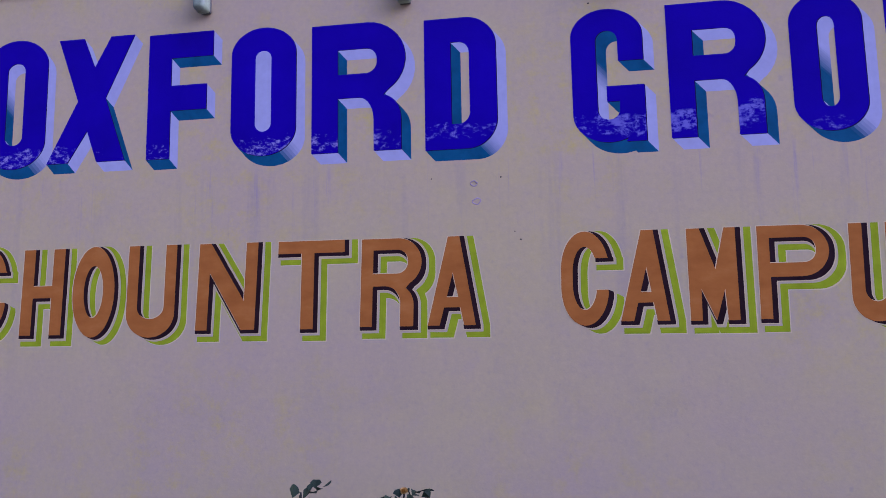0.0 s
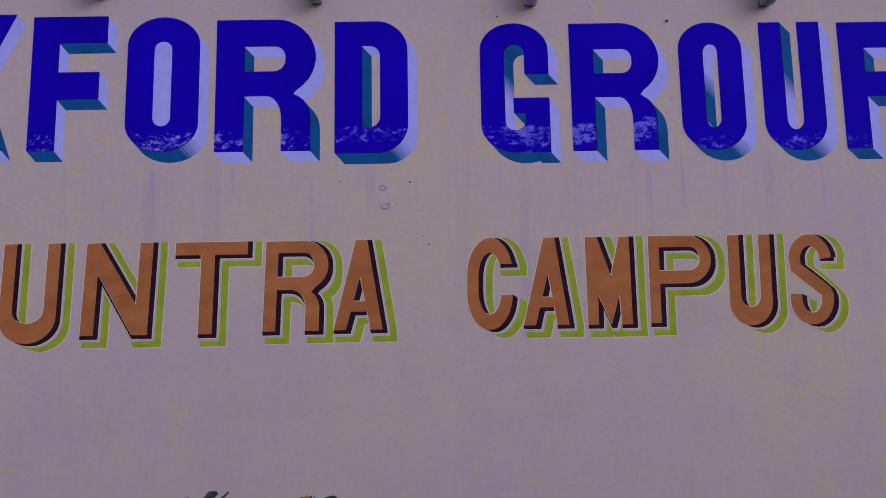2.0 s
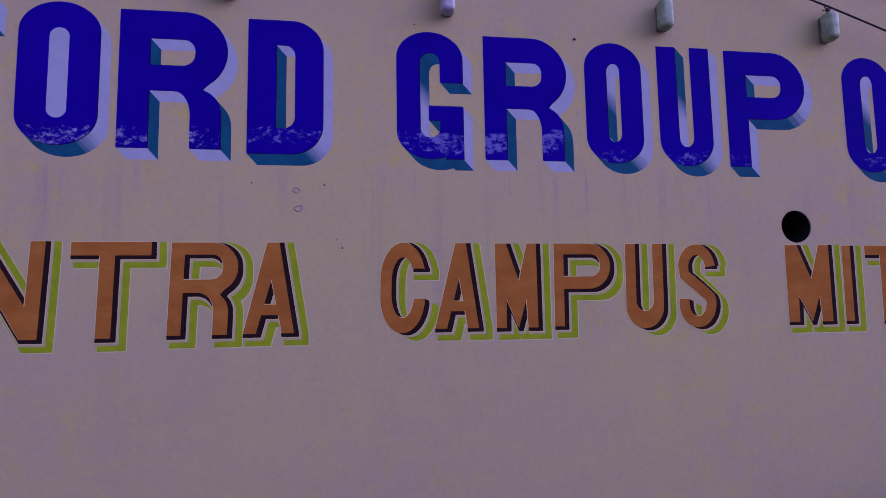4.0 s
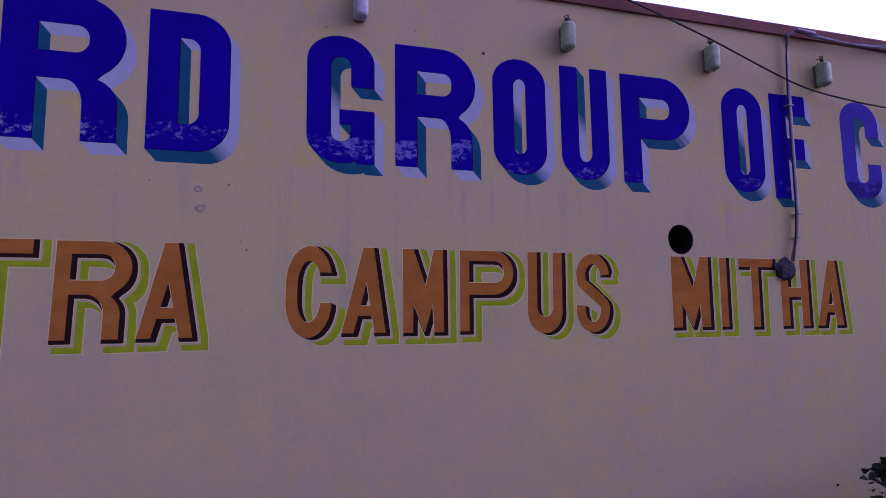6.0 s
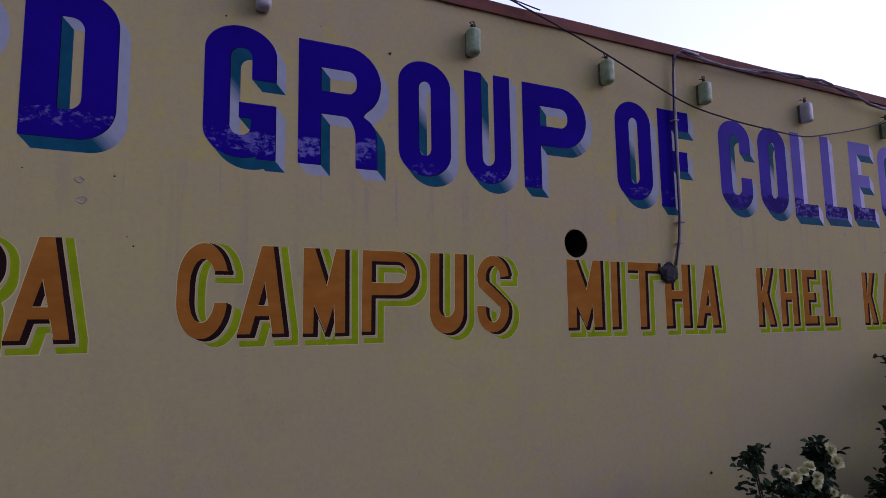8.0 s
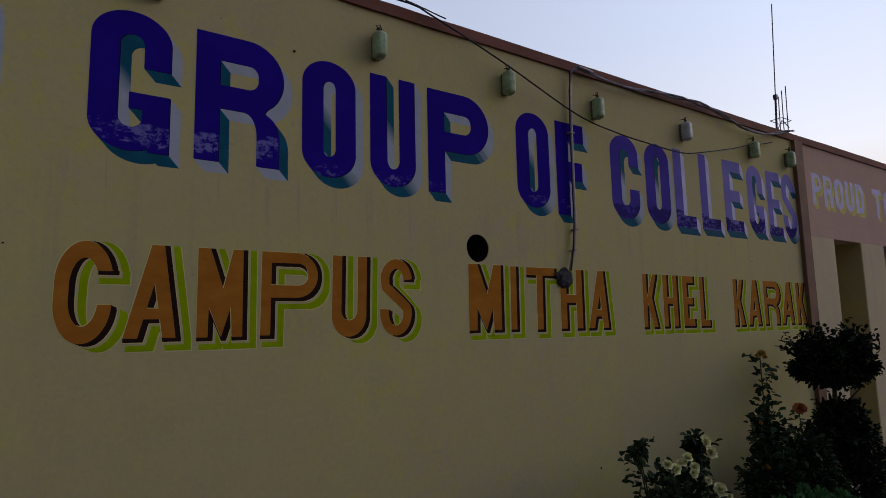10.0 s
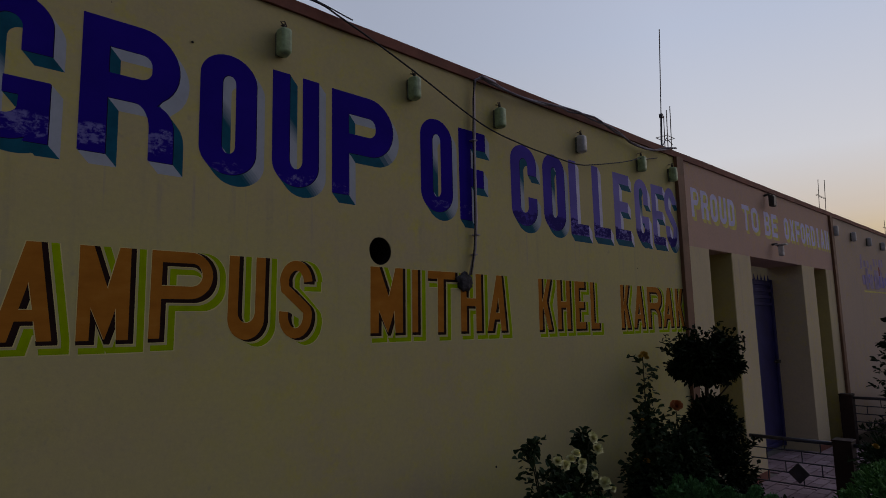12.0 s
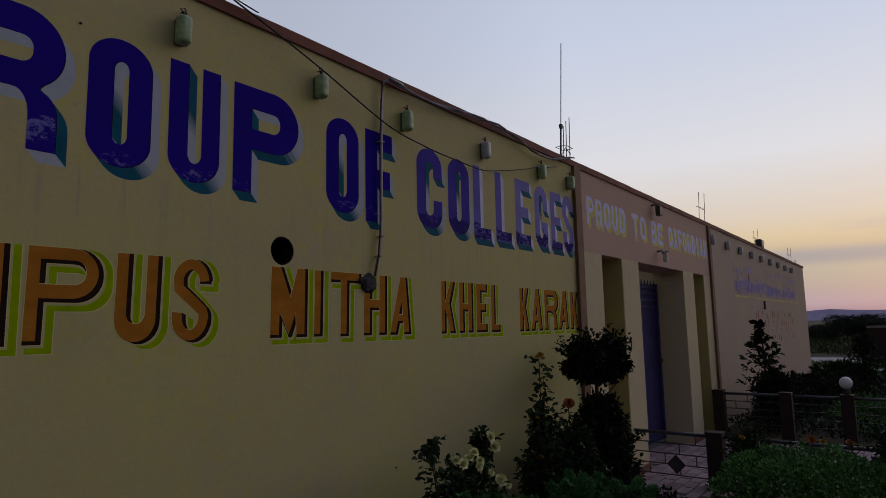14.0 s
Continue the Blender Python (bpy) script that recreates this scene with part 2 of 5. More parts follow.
BROWN = brown_paint()
LAMPG = simple("weathered_green_lamp_glass", (0.34, 0.46, 0.25), 0.45, vary=0.4, scale=22, relief=0.2, spec=0.5)
LAMPW = simple("dusty_lamp_glass", (0.52, 0.52, 0.56), 0.4, vary=0.25, scale=22, relief=0.15, spec=0.5)
LAMPD = simple("weathered_lamp_base", (0.15, 0.165, 0.13), 0.6, vary=0.3, scale=25)
LAMPB = simple("lamp_base_plastic", (0.06, 0.055, 0.05), 0.6, vary=0.3)
CABLE = simple("black_cable", (0.02, 0.018, 0.02), 0.55, vary=0.2, relief=0)
PIPE = simple("grey_pvc_conduit", (0.42, 0.37, 0.44), 0.55, vary=0.25, scale=20, relief=0.1)
LEAD = simple("grey_cable_sheath", (0.20, 0.17, 0.21), 0.6, vary=0.3, scale=20, relief=0.1)
STEEL = simple("painted_rail_steel", (0.075, 0.072, 0.09), 0.45, 0.3, vary=0.25, scale=15, relief=0.1)
REBAR = simple("rusty_bar", (0.16, 0.12, 0.10), 0.75, 0.3, vary=0.3, scale=20, relief=0.2)
GATE = simple("indigo_gate_paint", (0.042, 0.038, 0.17), 0.45, 0.1, vary=0.25, scale=6, relief=0.12, spec=0.4)
POST = simple("maroon_post_paint", (0.034, 0.017, 0.014), 0.75, vary=0.3, scale=9, relief=0.3)
MORTAR = simple("grey_cement", (0.22, 0.2, 0.19), 0.9, vary=0.25, scale=12, relief=0.4)


# ---------------------------------------------------------------- builders
def part(name, bm, material, parent=None, label="", smooth=False):
    """Links a bmesh as one mesh object, under a thing or a part where one is given."""
    me = bpy.data.meshes.new(name)
    bm.to_mesh(me)
    bm.free()
    for m in material if isinstance(material, (list, tuple)) else [material]:
        me.materials.append(m)
    if smooth:
        me.shade_smooth()
    ob = new(name, me)
    if parent:
        ob.parent = parent
    if label:
        ob["label"] = label
    return ob


def thing(name, label, category, group="", at=(0, 0, 0)):
    ob = new(name)
    ob.empty_display_size = 0.1
    ob.matrix_basis = Matrix.Translation(at)
    return tagged(ob, label, category, group)


def add_box(bm, x0, x1, y0, y1, z0, z1, bevel=0.0):
    r = bmesh.ops.create_cube(bm, size=1)
    m = Matrix.LocRotScale(((x0 + x1) / 2, (y0 + y1) / 2, (z0 + z1) / 2), None, (x1 - x0, y1 - y0, z1 - z0))
    bmesh.ops.transform(bm, matrix=m, verts=r["verts"])
    if bevel:
        edges = list({e for v in r["verts"] for e in v.link_edges})
        bmesh.ops.bevel(bm, geom=edges, offset=bevel, segments=2, affect="EDGES", profile=0.6)


def box(x0, x1, y0, y1, z0, z1, bevel=0.0):
    bm = bmesh.new()
    add_box(bm, x0, x1, y0, y1, z0, z1, bevel)
    return bm


def add_tube(bm, pts, r, sides=8, taper=1.0):
    """A round bar along a polyline."""
    pts = [Vector(p) for p in pts]
    rings = []
    for i, p in enumerate(pts):
        d = (pts[min(i + 1, len(pts) - 1)] - pts[max(i - 1, 0)]).normalized()
        u = d.cross(Vector((0, 0, 1)) if abs(d.z) < 0.9 else Vector((1, 0, 0))).normalized()
        v = d.cross(u)
        k = r * (1 + (taper - 1) * i / max(1, len(pts) - 1))
        rings.append([bm.verts.new(p + k * (math.cos(a) * u + math.sin(a) * v)) for a in (2 * math.pi * j / sides for j in range(sides))])
    for a, b in zip(rings, rings[1:]):
        for j in range(sides):
            bm.faces.new((a[j], a[(j + 1) % sides], b[(j + 1) % sides], b[j]))
    bm.faces.new(rings[0][::-1])
    bm.faces.new(rings[-1])


def tube(pts, r, sides=8, taper=1.0):
    bm = bmesh.new()
    add_tube(bm, pts, r, sides, taper)
    return bm


# ---------------------------------------------------------------- ground and walls
def ground_mat():
    m, nt, b = mat("garden_soil", 0.95, 0, 0.1)
    p = position(nt)
    c = ramp(nt, noise_of(nt, p, 1.6, 8, 0.7), [(0.3, (0.05, 0.04, 0.028)), (0.6, (0.09, 0.072, 0.05)), (0.75, (0.06, 0.075, 0.03))])
    nt.links.new(c, b.inputs["Base Color"])
    bump(nt, b, noise_of(nt, p, 26, 6), 0.6, 0.03)
    return m


SOIL = ground_mat()
bm = bmesh.new()
add_box(bm, -2500, 2500, -2500, 2500, -0.6, 0.0)
tagged(part("ground", bm, SOIL), "dark garden soil running out to the distant fields", "ground", kind="structure")

TOP, THICK = 2.912, 0.23


def setting(name, bm, material, label, category):
    return tagged(part(name, bm, material), label, category, kind="structure")


HX, HZ, HR = 3.540, 1.887, 0.066  # round drain hole through the main wall
bm = bmesh.new()
add_box(bm, -7.0, HX - 0.1, 0, THICK, 0, TOP)
add_box(bm, HX + 0.1, 6.675, 0, THICK, 0, TOP)
add_box(bm, HX - 0.1, HX + 0.1, 0, THICK, 0, HZ - 0.1)
add_box(bm, HX - 0.1, HX + 0.1, 0, THICK, HZ + 0.1, TOP)
# wall face round the hole: a square ring with a circular bore
N = 48
sq, ci, cb = [], [], []
for i in range(N):
    a = 2 * math.pi * i / N
    c, s = math.cos(a), math.sin(a)
    k = 0.1 / max(abs(c), abs(s))
    sq.append(bm.verts.new((HX + k * c, 0, HZ + k * s)))
    wob = HR * (1 + 0.008 * math.sin(3 * a + 1) + 0.005 * math.sin(7 * a))
    ci.append(bm.verts.new((HX + wob * c, 0, HZ + wob * s)))
    cb.append(bm.verts.new((HX + wob * c, THICK, HZ + wob * s)))
for i in range(N):
    j = (i + 1) % N
    bm.faces.new((sq[i], sq[j], ci[j], ci[i]))
    bm.faces.new((ci[i], ci[j], cb[j], cb[i]))
lining = bmesh.new()
bmesh.ops.create_cone(lining, segments=40, radius1=HR * 0.985, radius2=HR * 0.985, depth=0.205, cap_ends=True, matrix=Matrix.Translation((HX, 0.106, HZ)) @ Matrix.Rotation(radians(90), 4, "X"))
bmesh.ops.delete(lining, geom=[f for f in lining.faces if f.normal.y < -0.9], context="FACES")
setting("wall_main", bm, WALL, "cream painted plaster wall with rain streaks and a round hole", "wall")

# added liner: the bore's darkness is put into its colour
setting("hole_shade_lining", lining, DARK, "near-black lining that paints the shade inside the round wall hole", "hole")

NB = 0.395  # depth of the gate recess
for i, (x0, x1) in enumerate(((6.795, 7.25), (7.765, 8.225), (9.835, 10.295), (10.81, 11.14))):
    setting(f"wall_pier_{i + 1}", box(x0, x1, 0, NB, 0, 2.17), PIER, "pale plaster pier beside the gate recess", "wall")
setting("wall_gate_lintel", box(6.795, 11.14, 0, NB, 2.17, TOP), ROSE, "dusty rose plaster lintel over the gate", "wall")
for i, (x0, x1) in enumerate(((6.795, 7.25), (7.765, 8.225), (9.835, 10.295), (10.81, 11.14))):
    setting(f"baseboard_{i + 1}", box(x0 + 0.002, x1 - 0.002, -0.012, -0.0005, 0.0, 0.11, 0.003), BAND, "brick-red painted skirting at a pier's foot", "baseboard")
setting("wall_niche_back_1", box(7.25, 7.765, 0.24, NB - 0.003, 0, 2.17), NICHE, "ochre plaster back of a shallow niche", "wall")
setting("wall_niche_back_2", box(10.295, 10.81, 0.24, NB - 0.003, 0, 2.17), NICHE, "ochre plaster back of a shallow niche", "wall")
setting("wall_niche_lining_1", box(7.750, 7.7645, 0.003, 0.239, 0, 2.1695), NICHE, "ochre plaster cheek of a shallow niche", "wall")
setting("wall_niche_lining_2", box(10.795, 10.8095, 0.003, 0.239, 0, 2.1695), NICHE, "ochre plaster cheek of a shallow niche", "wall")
setting("wall_far", box(11.25, 20.95, 0, THICK, 0, TOP), FARW, "mauve-grey plaster wall beyond the gate", "wall")
setting("wall_end", box(20.72, 20.95, THICK, 9.0, 0, TOP), FARW, "end wall of the low building", "wall")
setting("wall_left_end", box(-7.0, -6.77, THICK, 9.0, 0, TOP), WALL, "end wall of the low building", "wall")
setting("wall_rear", box(-7.0, 20.95, 9.0, 9.2, 0, TOP), WALL, "rear wall of the low building", "wall")
# added out of view: cuts low sky light to darken the main wall's foot
setting("wall_unseen_blocker", box(-12.0, 24.0, -7.2, -7.0, 0, 2.1), MORTAR, "unseen plain cement wall added to block low sky light", "wall")
setting("wall_inner", box(6.0, 12.0, 3.2, 3.35, 0, TOP - 0.15), WALL, "cream wall of the passage behind the gate", "wall")
bm = box(-6.77, 6.0, THICK + 0.12, 9.0, TOP - 0.15, TOP - 0.003)
add_box(bm, 12.0, 20.72, THICK + 0.12, 9.0, TOP - 0.15, TOP - 0.003)
add_box(bm, 6.0, 12.0, 3.36, 9.0, TOP - 0.15, TOP - 0.003)
setting("ceiling", bm, ROOF, "flat concrete roof slab", "ceiling")
setting("wall_passage_side", box(10.42, 10.57, NB, 3.2, 0, TOP - 0.15), PIER, "pale side wall of the open passage behind the gate", "wall")
setting("pillar_1", box(6.675, 6.795, -0.03, THICK, 0, TOP), PILLAR, "narrow brown painted pilaster", "pilaster")
setting("pillar_2", box(11.14, 11.25, -0.03, THICK, 0, TOP), PILLAR, "narrow brown painted pilaster", "pilaster")


def coping(x0, x1):
    """Parapet edge with a slightly uneven front."""
    bm = bmesh.new()
    n = int((x1 - x0) / 0.18)
    rows = []
    for i in range(n + 1):
        x = x0 + (x1 - x0) * i / n
        w = 0.004 * noise.noise((x * 1.7, 3, 0)) + 0.003 * noise.noise((x * 6, 5, 0))
        rows.append([bm.verts.new((x, y, z)) for y, z in ((-0.014 + w, TOP + w), (-0.018 + w, TOP + 0.05 + 2 * w), (-0.008 + w, TOP + 0.058 + 2 * w), (0.3, TOP + 0.058), (0.3, TOP))])
    for a, b in zip(rows, rows[1:]):
        for k in range(5):
            bm.faces.new((a[k], b[k], b[(k + 1) % 5], a[(k + 1) % 5]))
    bm.faces.new(rows[0])
    bm.faces.new(rows[-1][::-1])
    bmesh.ops.recalc_face_normals(bm, faces=bm.faces)
    return bm


setting("trim_coping", coping(-7.0, 20.99), BAND, "brick-red painted parapet edge along the wall top", "coping")


# ---------------------------------------------------------------- lettering
from mathutils import geometry

fill_loops = geometry.tessellate_polygon


def arc(cx, cy, rx, ry, a0, a1, n=30):
    return [(cx + rx * math.cos(radians(a0 + (a1 - a0) * i / n)), cy + ry * math.sin(radians(a0 + (a1 - a0) * i / n))) for i in range(n + 1)]


def ribbon(path, s):
    """The outline of a stroke of width s along a polyline."""
    left, right = [], []
    for i, p in enumerate(path):
        a, b = Vector(path[max(i - 1, 0)]), Vector(path[min(i + 1, len(path) - 1)])
        d = (b - a).normalized()
        nrm = Vector((-d.y, d.x)) * s / 2
        left.append((p[0] + nrm.x, p[1] + nrm.y))
        right.append((p[0] - nrm.x, p[1] - nrm.y))
    return left + right[::-1]


def glyph(ch, w, h, s, soft):
    """Outlines of a block capital w wide and h high with strokes s thick: an outer loop, then holes. soft: how far round corners reach down."""
    t, r, ry = s * 0.95, w / 2, h * soft
    ri, rj = max(w / 2 - s, 0.004), max(ry - t * 0.8, 0.02)
    if ch == "O":
        return [arc(r, ry, r, ry, 180, 360) + arc(r, h - ry, r, ry, 0, 180), arc(r, t + rj, ri, rj, 180, 360) + arc(r, h - t - rj, ri, rj, 0, 180)]
    if ch == "D":
        k = w * 0.42
        ki = max(k - s * 0.7, 0.02)
        return [[(0, 0)] + arc(w - k, k, k, k, -90, 0) + arc(w - k, h - k, k, k, 0, 90) + [(0, h)], [(s, t)] + arc(w - s - ki, t + ki, ki, ki, -90, 0) + arc(w - s - ki, h - t - ki, ki, ki, 0, 90) + [(s, h - t)]]
    if ch in "RP":
        blue = soft < 0.24
        b = h * (0.42 if ch == "R" else 0.41)  # underside of the bowl
        k = (h - b) / 2
        kx = min(k, w * 0.42)
        lo, hi, far = h * (0.60 if blue else 0.59), h * (0.795 if blue else 0.865), w * (0.70 if blue else 0.80)
        q = min((hi - lo) / 2, w * 0.12)
        hole = [(s, lo)] + arc(far - q, lo + q, q, q, -90, 0, 8) + arc(far - q, hi - q, q, q, 0, 90, 8) + [(s, hi)]
        if ch == "P":
            return [[(0, 0), (s, 0), (s, b)] + arc(w - kx, b + k, kx, k, -90, 90, 16) + [(0, h)], hole]
        right = w * (0.95 if blue else 0.98)
        leg = right - s * 1.02
        outer = [(0, 0), (s, 0), (s, h * 0.415)] + arc(leg - w * 0.16, h * 0.24, w * 0.16, h * 0.175, 90, 0, 7) + [(leg, 0), (right, 0)]
        outer += arc(w * 0.75, h * 0.24, right - w * 0.75, h * 0.185, 0, 86, 7) + arc(w - kx, b + k, kx, k, -56, 90, 14) + [(0, h)]
        return [outer, hole]
    if ch == "F":
        return [[(0, 0), (s, 0), (s, h * 0.378), (w * 0.91, h * 0.378), (w * 0.91, h * 0.578), (s, h * 0.578), (s, h * 0.80), (w, h * 0.80), (w, h), (0, h)]]
    if ch == "E":
        m = (h - t) / 2
        return [[(0, 0), (w, 0), (w, t), (s, t), (s, m), (w * 0.88, m), (w * 0.88, m + t), (s, m + t), (s, h - t), (w, h - t), (w, h), (0, h)]]
    if ch == "L":
        return [[(0, 0), (w, 0), (w, t), (s, t), (s, h), (0, h)]]
    if ch == "I":
        return [[(0, 0), (w, 0), (w, h), (0, h)]]
    if ch == "T":
        a = (w - s) / 2
        return [[(a, 0), (a + s, 0), (a + s, h - t), (w, h - t), (w, h), (0, h), (0, h - t), (a, h - t)]]
    if ch == "H":
        m = (h - t) / 2
        return [[(0, 0), (s, 0), (s, m), (w - s, m), (w - s, 0), (w, 0), (w, h), (w - s, h), (w - s, m + t), (s, m + t), (s, h), (0, h)]]
    if ch == "U":
        return [arc(r, ry, r, ry, 180, 360) + [(w, h), (w - s, h)] + arc(r, t + rj, ri, rj, 0, -180) + [(s, h), (0, h)]]
    if ch == "C":
        end = h * 0.36
        return [[(w, end)] + [(w - s, end)] + arc(r, t + rj, ri, rj, 0, -180) + arc(r, h - t - rj, ri, rj, 180, 0) + [(w - s, h - end), (w, h - end)] + arc(r, h - ry, r, ry, 0, 180) + arc(r, ry, r, ry, 180, 360)]
    if ch == "G":
        return [[(w, h * 0.415), (w * 0.48, h * 0.415), (w * 0.48, h * 0.30), (w - s, h * 0.30)] + arc(r, t + rj, ri, rj, -20, -180) + arc(r, h - t - rj, ri, rj, 180, 0) + [(w - s, h * 0.60), (w, h * 0.60)] + arc(r, h - ry, r, ry, 0, 180) + arc(r, ry, r, ry, 180, 300) + [(w * 0.72, 0), (w, 0)]]
    if ch == "N":
        return [[(0, 0), (s, 0), (s, h * 0.62), (w - s * 1.1, 0), (w, 0), (w, h), (w - s, h), (w - s, h * 0.36), (s * 1.1, h), (0, h)]]
    if ch == "M":
        return [[(0, 0), (s, 0), (s, h * 0.5), (w / 2, 0.02 * h), (w - s, h * 0.5), (w - s, 0), (w, 0), (w, h), (w - s, h), (w / 2, h * 0.48), (s, h), (0, h)]]
    if ch == "A":
        a, b = w * 0.36, w * 0.64
        k = s * 1.05
        lo, hi = h * 0.19, h * 0.33
        inner = lambda z: k + (w / 2 - k) * z / (h * 0.74)
        return [[(0, 0), (k, 0), (inner(lo), lo), (w - inner(lo), lo), (w - k, 0), (w, 0), (b, h), (a, h)], [(inner(hi), hi), (w - inner(hi), hi), (w / 2, h * 0.70)]]
    if ch == "X":
        return [[(w * u, h * v) for u, v in ((0, 0), (0.254, 0), (0.473, 0.247), (0.596, 0), (0.93, 0), (0.679, 0.505), (1, 1), (0.717, 1), (0.535, 0.755), (0.393, 1), (0.088, 1), (0.348, 0.49))]]
    if ch == "K":
        k = s * 1.1
        return [[(0, 0), (s, 0), (s, h * 0.36), (s * 1.25, h * 0.45), (w - k, 0), (w, 0), (w * 0.62, h * 0.56), (w * 0.97, h), (w - k, h), (s, h * 0.54), (s, h), (0, h)]]
    if ch == "B":
        m, k = h * 0.5, h * 0.2
        return [[(0, 0)] + arc(w - k, h * 0.26, k, h * 0.26, -90, 80, 8) + arc(w - k, h * 0.75, k * 0.9, h * 0.25, -80, 90, 8) + [(0, h)], [(s, t), (w - s, t), (w - s, m - t * 0.4), (s, m - t * 0.4)], [(s, m + t * 0.5), (w - s * 1.1, m + t * 0.5), (w - s * 1.1, h - t), (s, h - t)]]
    if ch == "S":
        q, v = w / 2 - s / 2, h * 0.255
        mid = h / 2
        path = arc(w / 2, h - s / 2 - v + s * 0.2, q, v - s * 0.2, 6, 170, 14)
        path += [(w * 0.5 - q * 0.92, h * 0.63), (w * 0.36, h * 0.555), (w * 0.64, h * 0.445), (w * 0.5 + q * 0.94, h * 0.36)]
        path += arc(w / 2, s / 2 + v - s * 0.2, q, v - s * 0.2, 10, -192, 14)
        return [ribbon(path, s)]
    raise ValueError(ch)


def brush_glyph(ch, w, h, s, apex=(0.46, 0.70), stem=0.36):
    """The smaller capitals of the second line. apex: where an A's flat top begins and ends; stem: where a T's stem begins, in parts of the width."""
    t = s * 0.95
    if ch == "A":
        u0, u1 = apex[0] * w, apex[1] * w
        left = lambda z: u0 * z / h  # outer flanks
        right = lambda z: w + (u1 - w) * z / h
        k, lo, hi, top = s * 1.06, h * 0.20, h * 0.315, h * 0.59
        mid = (left(top) + right(top)) / 2
        a0, a1 = left(0) + k, right(0) - k * 0.96
        inl = lambda z: a0 + (mid - a0) * z / top
        inr = lambda z: a1 + (mid - a1) * z / top
        return [[(0, 0), (a0, 0), (inl(lo), lo), (inr(lo), lo), (a1, 0), (w, 0), (u1, h), (u0, h)], [(inl(hi), hi), (inr(hi), hi), (mid, top)]]
    if ch == "M":
        return [[(0, 0), (s, 0), (s * 1.05, h * 0.34), (w * 0.53, 0), (w - s * 1.12, h * 0.34), (w - s, 0), (w, 0), (w, h), (w - s * 0.95, h), (w * 0.56, h * 0.55), (s * 1.12, h), (0, h)]]
    if ch == "N":
        return [[(0, 0), (s, 0), (s, h * 0.66), (w * 0.775, 0), (w, 0), (w, h), (w - s, h), (w - s, h * 0.33), (s, h), (0, h)]]
    if ch == "T":
        a = stem * w
        return [[(a, 0), (a + s, 0), (a + s, h - t), (w, h - t), (w, h), (0, h), (0, h - t), (a, h - t)]]
    if ch in "RP":
        b = h * 0.447  # underside of the bowl
        k = (h - b) / 2
        kx = min(k, w * 0.42)
        lo, hi, far = h * 0.597, h * 0.868, w * (0.775 if ch == "R" else 0.82)
        q = (hi - lo) * 0.46
        hole = [(s, lo)] + arc(far - q, lo + q, q, q, -90, 0, 8) + arc(far - q, hi - q, q, q, 0, 90, 8) + [(s, hi)]
        if ch == "P":
            return [[(0, 0), (s, 0), (s, b)] + arc(w - kx, b + k, kx, k, -90, 90, 20) + [(0, h)], hole]
        right = w * 0.88
        leg = right - s * 1.1
        outer = [(0, 0), (s, 0), (s, h * 0.455)] + arc(leg - w * 0.26, h * 0.26, w * 0.26, h * 0.195, 90, 0, 10) + [(leg, 0), (right, 0)]
        outer += arc(w * 0.62, h * 0.24, right - w * 0.62, h * 0.215, 0, 62, 8) + arc(w - kx, b + k, kx, k, -58, 90, 18) + [(0, h)]
        return [outer, hole]
    if ch == "U":
        r, ry, rj = w / 2, h * 0.26, h * 0.13
        return [arc(r, ry, r, ry, 180, 360) + [(w, h), (w - s, h)] + arc(r, h * 0.2 + rj, r - s, rj, 0, -180) + [(s, h), (0, h)]]
    if ch == "C":
        r, ry, t2 = w / 2, h * 0.40, h * 0.165
        rj = h * 0.27
        return [[(w * 0.985, h * 0.375), (w * 0.985 - s * 1.1, h * 0.375)] + arc(r, t2 + rj, r - s, rj, -14, -180) + arc(r, h - t2 - rj, r - s, rj, 180, 36) + [(w - s * 1.12, h * 0.71), (w, h * 0.71)] + arc(r, h - ry, r, ry, 18, 180) + arc(r, ry, r, ry, 180, 352)]
    if ch == "O":
        r, k = w / 2, h / 2
        return [arc(r, k, r, k, 0, 360, 60)[:-1], arc(r, k, r - s * 1.02, h * 0.285, 0, 360, 60)[:-1]]
    return glyph(ch, w, h, s, 0.32 if ch == "S" else 0.26)


PROUD = 0.12  # how far the paint layers stand off the plaster


